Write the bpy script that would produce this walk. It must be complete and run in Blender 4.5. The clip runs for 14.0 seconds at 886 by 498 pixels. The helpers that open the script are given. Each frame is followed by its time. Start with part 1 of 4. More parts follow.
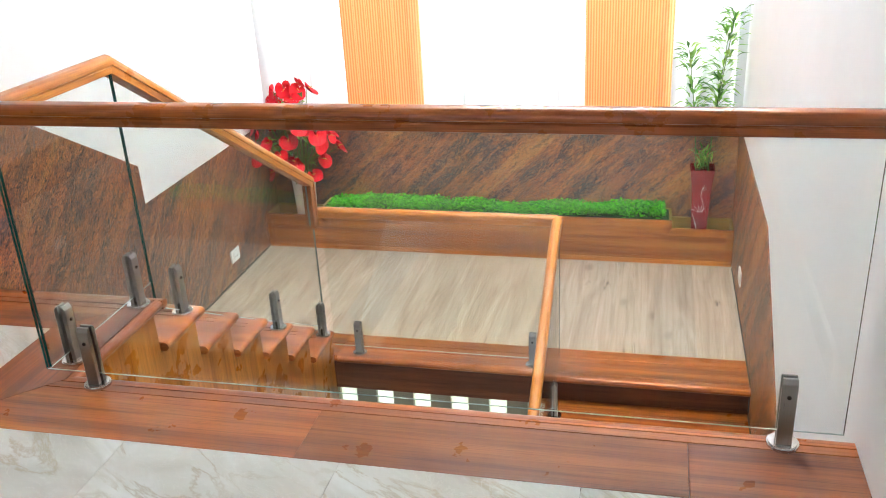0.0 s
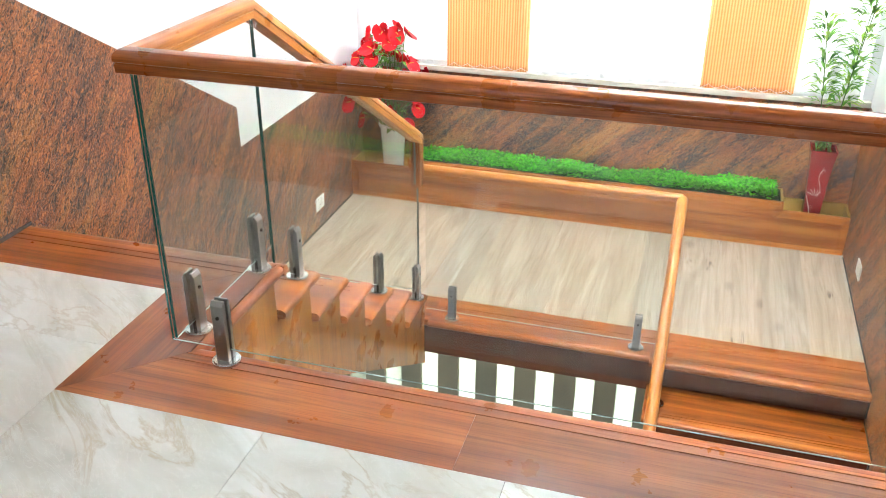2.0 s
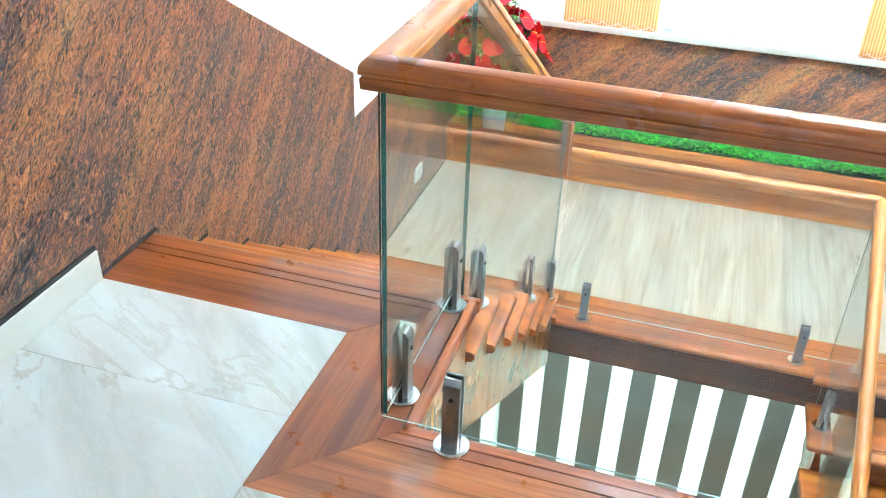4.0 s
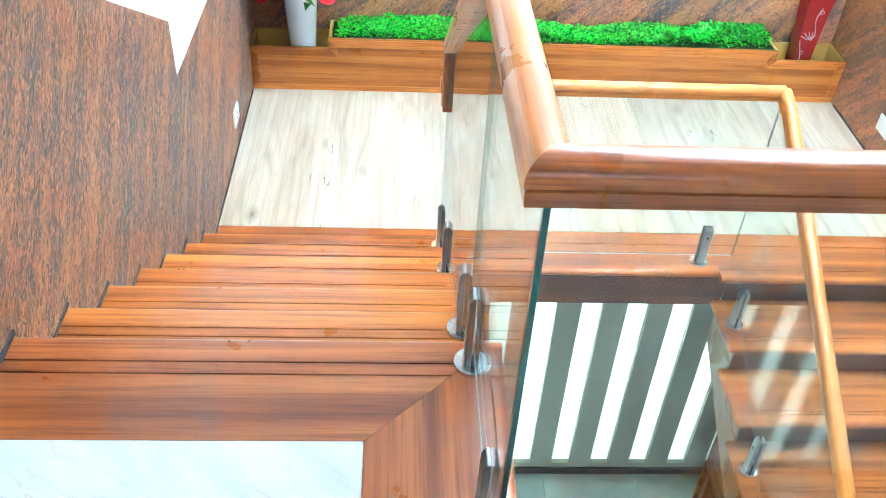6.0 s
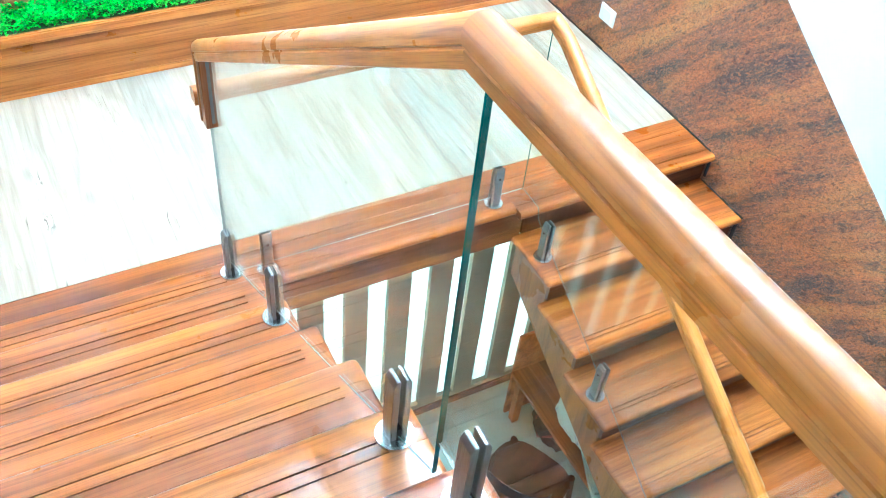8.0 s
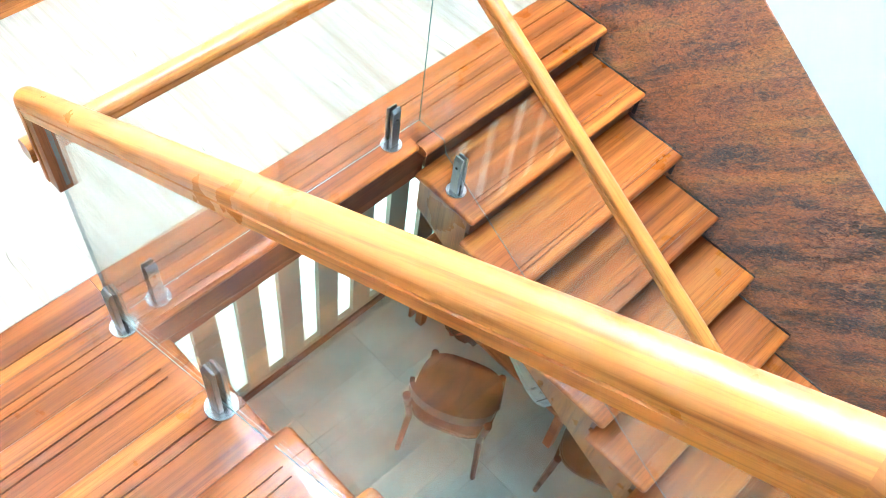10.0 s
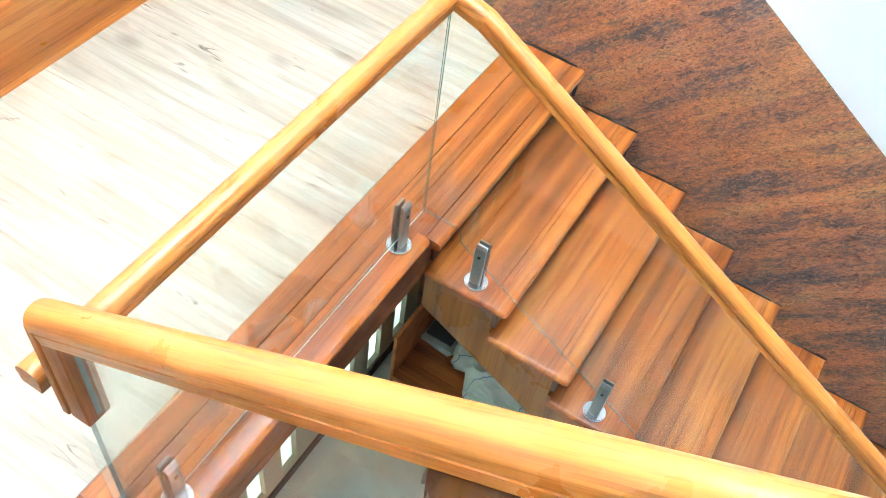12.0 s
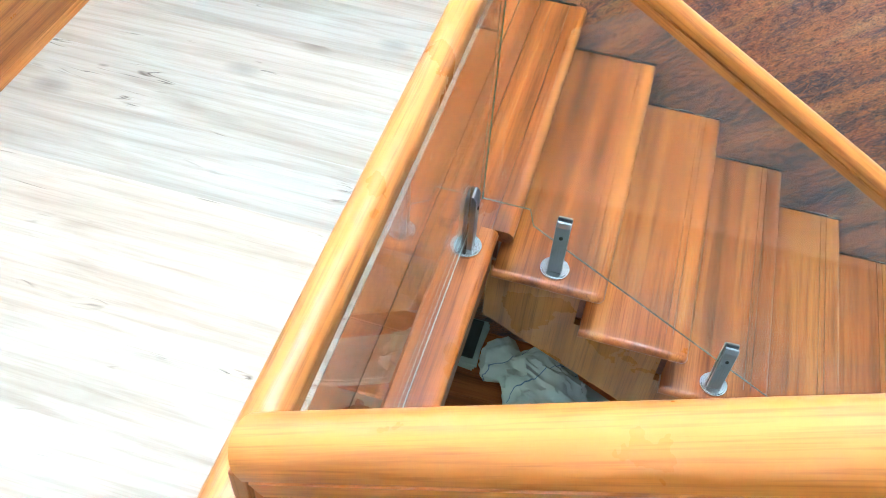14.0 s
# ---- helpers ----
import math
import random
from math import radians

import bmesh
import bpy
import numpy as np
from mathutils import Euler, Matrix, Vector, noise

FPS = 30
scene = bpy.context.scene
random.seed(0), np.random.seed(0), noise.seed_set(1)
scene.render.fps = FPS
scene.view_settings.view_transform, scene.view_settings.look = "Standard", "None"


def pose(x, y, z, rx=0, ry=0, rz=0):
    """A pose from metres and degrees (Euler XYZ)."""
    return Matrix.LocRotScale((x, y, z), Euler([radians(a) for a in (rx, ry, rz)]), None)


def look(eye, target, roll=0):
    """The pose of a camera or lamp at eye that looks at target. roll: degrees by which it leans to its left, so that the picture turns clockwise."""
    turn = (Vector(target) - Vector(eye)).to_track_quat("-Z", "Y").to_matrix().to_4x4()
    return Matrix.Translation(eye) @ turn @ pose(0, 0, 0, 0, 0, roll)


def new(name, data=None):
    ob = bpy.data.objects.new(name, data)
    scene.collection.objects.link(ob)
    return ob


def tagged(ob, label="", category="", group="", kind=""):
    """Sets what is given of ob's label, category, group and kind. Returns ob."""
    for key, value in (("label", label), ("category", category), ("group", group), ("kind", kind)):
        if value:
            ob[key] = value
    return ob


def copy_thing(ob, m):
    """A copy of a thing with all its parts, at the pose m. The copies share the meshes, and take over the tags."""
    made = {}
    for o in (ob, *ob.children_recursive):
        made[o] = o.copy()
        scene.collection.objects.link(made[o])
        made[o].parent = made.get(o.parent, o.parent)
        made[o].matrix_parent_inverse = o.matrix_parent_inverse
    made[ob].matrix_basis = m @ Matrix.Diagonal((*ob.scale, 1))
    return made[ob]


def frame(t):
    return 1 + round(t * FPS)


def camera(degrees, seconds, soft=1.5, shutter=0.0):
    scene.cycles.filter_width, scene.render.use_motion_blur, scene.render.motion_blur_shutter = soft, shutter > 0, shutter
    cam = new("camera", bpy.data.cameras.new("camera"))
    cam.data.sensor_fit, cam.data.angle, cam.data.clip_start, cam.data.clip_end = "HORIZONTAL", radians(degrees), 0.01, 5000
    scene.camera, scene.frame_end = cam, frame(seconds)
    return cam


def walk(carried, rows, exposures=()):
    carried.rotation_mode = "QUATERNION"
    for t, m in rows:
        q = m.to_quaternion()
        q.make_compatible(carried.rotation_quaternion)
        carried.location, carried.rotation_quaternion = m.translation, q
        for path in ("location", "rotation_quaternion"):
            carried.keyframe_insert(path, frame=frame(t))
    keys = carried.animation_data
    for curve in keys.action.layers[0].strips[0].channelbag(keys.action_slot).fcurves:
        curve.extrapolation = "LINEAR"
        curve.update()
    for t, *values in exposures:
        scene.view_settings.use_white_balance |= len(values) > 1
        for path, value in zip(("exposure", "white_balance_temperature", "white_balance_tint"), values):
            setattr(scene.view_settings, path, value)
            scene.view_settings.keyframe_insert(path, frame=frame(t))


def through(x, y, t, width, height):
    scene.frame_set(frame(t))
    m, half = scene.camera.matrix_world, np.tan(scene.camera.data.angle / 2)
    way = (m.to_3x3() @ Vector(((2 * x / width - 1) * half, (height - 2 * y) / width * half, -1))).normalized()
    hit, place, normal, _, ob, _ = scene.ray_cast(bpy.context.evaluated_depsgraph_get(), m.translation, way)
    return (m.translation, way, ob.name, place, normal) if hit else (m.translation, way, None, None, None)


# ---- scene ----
cam = camera(52.6, 14.0, soft=1.0)
PATH = [
    (0, (1.798, -2.058, 1.446), (1.355, -0.279, 0.647), -3.1),
    (0.5, (1.768, -2.033, 1.448), (1.274, -0.29, 0.601), -2.4),
    (1, (1.641, -1.971, 1.454), (1.142, -0.238, 0.588), -1.7),
    (1.5, (1.475, -1.919, 1.466), (0.977, -0.2, 0.572), -0.7),
    (2, (1.356, -1.858, 1.469), (0.851, -0.154, 0.551), 0.2),
    (2.5, (1.203, -1.756, 1.469), (0.693, -0.062, 0.536), 0.8),
    (3, (1.008, -1.65, 1.467), (0.463, 0.01, 0.493), 1.4),
    (3.2, (0.902, -1.61, 1.46), (0.352, 0.039, 0.471), 1.7),
    (5.3, (0.059, -1.018, 1.434), (-0.107, 0.567, 0.225), 2.1),
    (5.5, (-0.027, -0.954, 1.429), (-0.116, 0.616, 0.192), 2.2),
    (6, (-0.175, -0.774, 1.417), (-0.069, 0.758, 0.134), 3.45),
    (6.5, (-0.263, -0.577, 1.383), (-0.054, 0.92, 0.073), 3.1),
    (7, (-0.351, -0.397, 1.399), (-0.016, 1.055, 0.065), 4.0),
    (7.5, (-0.444, -0.231, 1.391), (0.123, 1.103, 0.013), 5.2),
    (8, (-0.498, -0.087, 1.399), (0.251, 1.114, -0.014), 6.7),
    (8.2, (-0.495, -0.008, 1.391), (0.294, 1.14, -0.044), 7.2),
    (10.3, (-0.383, 0.832, 1.351), (0.567, 1.479, -0.281), 10.75),
    (10.5, (-0.387, 0.898, 1.308), (0.637, 1.533, -0.282), 11.45),
    (11, (-0.364, 1.085, 1.189), (0.787, 1.741, -0.31), 10.2),
    (11.5, (-0.359, 1.234, 1.116), (0.8, 1.852, -0.392), 10.0),
    (12, (-0.363, 1.416, 1.039), (0.784, 1.932, -0.521), 9.55),
    (12.5, (-0.302, 1.564, 0.938), (0.858, 2.05, -0.631), 8.26),
    (13, (-0.284, 1.717, 0.855), (0.887, 2.164, -0.717), 7.54),
    (13.5, (-0.31, 1.876, 0.724), (0.919, 2.244, -0.811), 6.7),
    (14, (-0.285, 1.983, 0.57), (0.979, 2.282, -0.952), 4.1),
]
walk(cam, [(t, look(eye, target, roll)) for t, eye, target, roll in PATH],
     exposures=[(0.0, 0.1, 6350, 13), (2.0, 0.46, 6300, 11), (3.2, 0.66, 5600, 2), (5.3, 0.97, 5000, -4), (6.5, 1.16, 4800, -7), (8.2, 1.2, 4500, -11), (10.3, 1.12, 4950, -2), (11.2, 0.9, 5300, 1), (12.5, 1.03, 5250, -2), (14.0, 0.8, 4850, -1)])

# ---- sizes of the stairwell ----
XL, XR, YB = -0.998, 2.369, 3.975       # left wall, right wall, window wall
RISE, GOING_A, GOING_B = 0.17, 0.269, 0.273
ZL, ZG = -7 * RISE, -3.42               # half landing, lower floor
INA, INB = 0.062, 1.284                 # inner ends of the two flights
NOSE_A, NOSE_B = 0.612, 2.165           # top nosings of the two flights
EDGE = 2.205                            # landing edge over the well
TILE_Y = 2.483                          # where the landing tiles begin
DADO = -0.275                           # top of the textured band round the landing
YS = 2.75                               # slit-window wall of the lower hall
YF, ZC = -4.2, 2.95                     # wall behind, ceiling


SKY_X, SKY_Y, SKY_W, SKY_L = 1.33, 1.9, 1.95, 2.2     # skylight over the stairwell


# ---- world and light ----
world = bpy.data.worlds.new("sky")
scene.world = world
world.use_nodes = True
wn = world.node_tree.nodes
sky = wn.new("ShaderNodeTexSky")
sky.sky_type, sky.sun_disc, sky.sun_elevation, sky.sun_rotation = "NISHITA", False, radians(50), radians(20)
wn["Background"].inputs["Strength"].default_value = 0.12
world.node_tree.links.new(sky.outputs[0], wn["Background"].inputs["Color"])


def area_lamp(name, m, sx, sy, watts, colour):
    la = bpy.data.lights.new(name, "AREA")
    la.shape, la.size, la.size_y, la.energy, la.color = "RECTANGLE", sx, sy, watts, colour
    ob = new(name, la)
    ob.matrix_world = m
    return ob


sun_data = bpy.data.lights.new("sun", "SUN")
sun_data.energy, sun_data.angle, sun_data.color = 2.0, radians(0.5), (1.0, 0.95, 0.88)
sun = new("sun", sun_data)
sun.matrix_world = look((0, 0, 20), (-4.0, 8.0, 0))
# daylight in the openings of the window wall, of the skylight and of the slit windows
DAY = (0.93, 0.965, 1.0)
area_lamp("window_daylight", look((0.7, YB + 0.35, 1.15), (0.7, 0, 1.05)), 3.1, 2.7, 340, DAY)
area_lamp("skylight_daylight", look((SKY_X, SKY_Y, ZC + 0.16), (SKY_X, SKY_Y + 0.001, 0)), SKY_W - 0.02, SKY_L - 0.02, 570, DAY)
area_lamp("slit_daylight", look((0.9, YS + 0.5, -2.35), (0.9, 0, -2.35)), 2.6, 1.9, 90, DAY)
# two unseen fill lamps, added at the wall behind to brighten room and hall
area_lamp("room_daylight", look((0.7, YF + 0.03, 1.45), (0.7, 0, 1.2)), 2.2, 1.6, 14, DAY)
area_lamp("hall_daylight", look((0.7, YF + 0.03, ZG + 1.4), (0.7, 0, ZG + 1.2)), 2.2, 1.8, 75, DAY)


# ---- materials ----
def material(name, rough=0.5, colour=(0.5, 0.5, 0.5), metal=0.0):
    m = bpy.data.materials.new(name)
    m.use_nodes = True
    b = m.node_tree.nodes["Principled BSDF"]
    b.inputs["Base Color"].default_value = (*colour, 1)
    b.inputs["Roughness"].default_value = rough
    b.inputs["Metallic"].default_value = metal
    return m, m.node_tree.nodes, m.node_tree.links, b


def coords(n, l, scale=(1, 1, 1), rot=(0, 0, 0), jitter=False):
    """Object coordinates, scaled and turned; with jitter each object looks at its own spot."""
    tc = n.new("ShaderNodeTexCoord")
    src = tc.outputs["Object"]
    if jitter:
        oi = n.new("ShaderNodeObjectInfo")
        mul = n.new("ShaderNodeVectorMath")
        mul.operation = "MULTIPLY"
        l.new(oi.outputs["Random"], mul.inputs[0])
        mul.inputs[1].default_value = (37.0, 23.0, 51.0)
        add = n.new("ShaderNodeVectorMath")
        l.new(src, add.inputs[0])
        l.new(mul.outputs[0], add.inputs[1])
        src = add.outputs[0]
    if any(rot):
        turn = n.new("ShaderNodeMapping")
        turn.inputs["Rotation"].default_value = [radians(a) for a in rot]
        l.new(src, turn.inputs["Vector"])
        src = turn.outputs["Vector"]
    mp = n.new("ShaderNodeMapping")
    mp.inputs["Scale"].default_value = scale
    l.new(src, mp.inputs["Vector"])
    return mp.outputs["Vector"]


def noise_tex(n, l, vec, scale, detail=4.0, rough=0.55, distort=0.0):
    t = n.new("ShaderNodeTexNoise")
    t.inputs["Scale"].default_value, t.inputs["Detail"].default_value = scale, detail
    t.inputs["Roughness"].default_value, t.inputs["Distortion"].default_value = rough, distort
    l.new(vec, t.inputs["Vector"])
    return t.outputs["Fac"]


def ramp(n, l, fac, *stops):
    r = n.new("ShaderNodeValToRGB")
    e = r.color_ramp.elements
    while len(e) < len(stops):
        e.new(0.5)
    for s, (p, c) in zip(e, stops):
        s.position, s.color = p, (*c, 1)
    l.new(fac, r.inputs["Fac"])
    return r.outputs["Color"]


def mixed(n, l, fac, a, b, mode="MIX"):
    m = n.new("ShaderNodeMix")
    m.data_type, m.blend_type = "RGBA", mode
    for sock, v in ((m.inputs["Factor"], fac), (m.inputs["A"], a), (m.inputs["B"], b)):
        if isinstance(v, (int, float)):
            sock.default_value = v
        elif isinstance(v, tuple):
            sock.default_value = (*v, 1)
        else:
            l.new(v, sock)
    return m.outputs["Result"]


def bump(n, l, b, height, strength, distance=0.01):
    k = n.new("ShaderNodeBump")
    k.inputs["Strength"].default_value, k.inputs["Distance"].default_value = strength, distance
    l.new(height, k.inputs["Height"])
    l.new(k.outputs["Normal"], b.inputs["Normal"])


def wood(name, dark, mid, light, along="x", rough=0.34, coat=0.5, knots=True, spread=0.35, slope=0, gloss=0.16):
    """Polished timber: soft colour bands, growth figure, fine grain, a few knots and a tone of its own for each board."""
    m, n, l, b = material(name, rough)

    def stretched(long, across):
        return {"x": (long, across, across), "y": (across, long, across), "z": (across, across, long)}[along]

    tilt = (slope, 0, 0)
    broad = noise_tex(n, l, coords(n, l, stretched(0.3, 9.0), tilt, jitter=True), 1.6, 3, 0.5, 0.15)
    c = ramp(n, l, broad, (0.30, dark), (0.5, mid), (0.70, light))
    streak = noise_tex(n, l, coords(n, l, stretched(0.9, 34.0), tilt, jitter=True), 2.0, 4, 0.6, 0.25)
    c = mixed(n, l, 1.0, c, ramp(n, l, streak, (0.30, (0.62, 0.55, 0.48)), (0.48, (1.0, 1.0, 1.0)), (0.70, (1.10, 1.08, 1.06))), "MULTIPLY")
    fine = noise_tex(n, l, coords(n, l, stretched(2.0, 90.0), tilt, jitter=True), 3.0, 3, 0.6, 0.1)
    c = mixed(n, l, 1.0, c, ramp(n, l, fine, (0.32, (0.72, 0.67, 0.62)), (0.50, (1.0, 1.0, 1.0))), "MULTIPLY")
    if knots:
        kv = n.new("ShaderNodeTexVoronoi")
        kv.inputs["Scale"].default_value = 1.0
        l.new(coords(n, l, stretched(2.2, 5.5), jitter=True), kv.inputs["Vector"])
        rare = n.new("ShaderNodeSeparateColor")
        l.new(kv.outputs["Color"], rare.inputs["Color"])
        some = ramp(n, l, rare.outputs[0], (0.84, (0, 0, 0)), (0.88, (1, 1, 1)))
        spot = ramp(n, l, kv.outputs["Distance"], (0.01, (0.55,) * 3), (0.04, (0.2,) * 3), (0.10, (0, 0, 0)))
        c = mixed(n, l, mixed(n, l, 1.0, spot, some, "MULTIPLY"), c, tuple(x * 0.4 for x in dark))
    oi = n.new("ShaderNodeObjectInfo")
    tone = ramp(n, l, oi.outputs["Random"], (0.0, (1 - spread,) * 3), (1.0, (1.0, 1.0, 1.0)))
    c = mixed(n, l, 1.0, c, tone, "MULTIPLY")
    l.new(c, b.inputs["Base Color"])
    b.inputs["Coat Weight"].default_value, b.inputs["Coat Roughness"].default_value = coat, gloss
    b.inputs["Specular IOR Level"].default_value = 0.22
    l.new(ramp(n, l, noise_tex(n, l, coords(n, l), 7.0, 5), (0.3, (rough * 0.7,) * 3), (0.75, (rough * 1.5,) * 3)), b.inputs["Roughness"])
    bump(n, l, b, fine, 0.05, 0.002)
    return m


RED = ((0.13, 0.027, 0.006), (0.245, 0.060, 0.012), (0.35, 0.105, 0.022))
TEAK = ((0.34, 0.104, 0.013), (0.45, 0.150, 0.020), (0.54, 0.200, 0.032))
M_RED_X, M_RED_Y = wood("teak_dark_along_x", *RED, coat=0.38, gloss=0.12), wood("teak_dark_along_y", *RED, along="y", coat=0.38, gloss=0.12)
M_TREAD = wood("teak_tread", (0.17, 0.038, 0.006), (0.34, 0.089, 0.012), (0.49, 0.158, 0.024), rough=0.36, coat=0.45, gloss=0.12, spread=0.28)
# reddish teak; the shade on risers and fascia is put into this darker colour
M_RISER_SHADED = wood("teak_riser_shaded", (0.07, 0.017, 0.006), (0.12, 0.031, 0.010), (0.17, 0.048, 0.014), rough=0.4, coat=0.2)
M_RAIL_X, M_RAIL_Y = wood("rail_along_x", *TEAK, rough=0.34, coat=0.3, gloss=0.34, knots=False, spread=0.2), wood("rail_along_y", *TEAK, along="y", rough=0.34, coat=0.3, gloss=0.34, spread=0.2)
M_RAIL_DOWN, M_RAIL_UP = wood("rail_sloping_down", *TEAK, along="y", rough=0.34, coat=0.3, gloss=0.34, knots=False, spread=0.1, slope=32.3), wood("rail_sloping_up", *TEAK, along="y", rough=0.34, coat=0.3, gloss=0.34, knots=False, spread=0.1, slope=-31.9)
# front run: the same teak, with its backlit shade put into a darker colour
M_RAIL_SHADED = wood("rail_front_shaded", (0.25, 0.058, 0.011), (0.35, 0.088, 0.016), (0.44, 0.128, 0.025), rough=0.3, coat=0.5, gloss=0.2, knots=False)
M_RAIL_Z = wood("rail_along_z", (0.2, 0.06, 0.014), (0.32, 0.10, 0.022), (0.42, 0.15, 0.036), along="z", knots=False, rough=0.5, coat=0.08)
M_STRING = wood("stringer_panel", (0.27, 0.088, 0.012), (0.38, 0.130, 0.018), (0.46, 0.172, 0.028), along="z", rough=0.3, knots=False, coat=0.3)
M_PLANTER = wood("planter_wood", (0.30, 0.078, 0.012), (0.46, 0.145, 0.024), (0.57, 0.205, 0.040), rough=0.35, knots=False, coat=0.2)
M_BENCH = wood("bench_wood", (0.22, 0.060, 0.014), (0.38, 0.115, 0.026), (0.50, 0.17, 0.044), along="y", rough=0.4, coat=0.15)


def oak_tile(name):
    """Pale oak print: soft cathedral figure, fine pores, rare knots and thin dark splits that follow the grain."""
    m, n, l, b = material(name, 0.4)
    figure = noise_tex(n, l, coords(n, l, (7, 0.8, 7), jitter=True), 1.5, 4, 0.55, 1.2)
    c = ramp(n, l, figure, (0.22, (0.39, 0.295, 0.208)), (0.50, (0.53, 0.432, 0.330)), (0.78, (0.64, 0.555, 0.455)))
    fine = noise_tex(n, l, coords(n, l, (70, 2.0, 70), jitter=True), 3.0, 4, 0.6)
    c = mixed(n, l, 1.0, c, ramp(n, l, fine, (0.30, (0.88, 0.86, 0.84)), (0.52, (1, 1, 1))), "MULTIPLY")
    wave = n.new("ShaderNodeTexWave")
    wave.bands_direction = "X"
    for key, value in (("Scale", 2.6), ("Distortion", 6.0), ("Detail", 3.0), ("Detail Scale", 0.7)):
        wave.inputs[key].default_value = value
    l.new(coords(n, l, (3.0, 0.35, 3.0), jitter=True), wave.inputs["Vector"])
    c = mixed(n, l, 1.0, c, ramp(n, l, wave.outputs["Fac"], (0.0, (0.92, 0.905, 0.89)), (0.25, (1, 1, 1))), "MULTIPLY")
    kv = n.new("ShaderNodeTexVoronoi")
    kv.inputs["Scale"].default_value = 1.0
    l.new(coords(n, l, (5.0, 2.6, 5.0), jitter=True), kv.inputs["Vector"])
    rare = n.new("ShaderNodeSeparateColor")
    l.new(kv.outputs["Color"], rare.inputs["Color"])
    some = ramp(n, l, rare.outputs[0], (0.74, (0, 0, 0)), (0.78, (1, 1, 1)))
    spot = ramp(n, l, kv.outputs["Distance"], (0.05, (0.95,) * 3), (0.10, (0.4,) * 3), (0.22, (0, 0, 0)))
    c = mixed(n, l, mixed(n, l, 1.0, spot, some, "MULTIPLY"), c, (0.12, 0.08, 0.05))
    crack = noise_tex(n, l, coords(n, l, (6.5, 0.75, 6.5), jitter=True), 2.0, 3, 0.55, 1.2)
    band = ramp(n, l, crack, (0.480, (0, 0, 0)), (0.500, (1.0,) * 3), (0.520, (0, 0, 0)))
    patch = ramp(n, l, noise_tex(n, l, coords(n, l, (4, 1.6, 4), jitter=True), 2.0, 2), (0.62, (0, 0, 0)), (0.69, (1, 1, 1)))
    c = mixed(n, l, mixed(n, l, 1.0, band, patch, "MULTIPLY"), c, (0.10, 0.06, 0.035))
    oi = n.new("ShaderNodeObjectInfo")
    c = mixed(n, l, 1.0, c, ramp(n, l, oi.outputs["Random"], (0, (0.86, 0.88, 0.90)), (0.5, (1.0, 0.96, 0.92)), (1, (1, 1, 1))), "MULTIPLY")
    l.new(c, b.inputs["Base Color"])
    bump(n, l, b, fine, 0.04, 0.002)
    return m


def marble(name):
    m, n, l, b = material(name, 0.12)
    v = coords(n, l, (1, 1, 1), (0, 0, 38), jitter=True)
    st = coords(n, l, (1.0, 2.6, 1.0), (0, 0, 38), jitter=True)
    cloud = noise_tex(n, l, st, 1.7, 5, 0.55, 0.8)
    c = ramp(n, l, cloud, (0.27, (0.44, 0.41, 0.355)), (0.5, (0.60, 0.575, 0.525)), (0.73, (0.72, 0.71, 0.68)))
    vein = noise_tex(n, l, st, 1.6, 7, 0.6, 1.3)
    patch = ramp(n, l, noise_tex(n, l, v, 1.7, 3), (0.42, (0, 0, 0)), (0.6, (1,) * 3))
    line = ramp(n, l, vein, (0.47, (0, 0, 0)), (0.50, (0.6,) * 3), (0.53, (0, 0, 0)))
    c = mixed(n, l, mixed(n, l, 1.0, line, patch, "MULTIPLY"), c, (0.42, 0.33, 0.22))
    vein2 = noise_tex(n, l, st, 5.5, 6, 0.6, 2.0)
    c = mixed(n, l, ramp(n, l, vein2, (0.485, (0, 0, 0)), (0.50, (0.22,) * 3), (0.515, (0, 0, 0))), c, (0.80, 0.78, 0.74))
    l.new(c, b.inputs["Base Color"])
    l.new(ramp(n, l, noise_tex(n, l, v, 6, 4), (0.3, (0.06,) * 3), (0.8, (0.16,) * 3)), b.inputs["Roughness"])
    return m


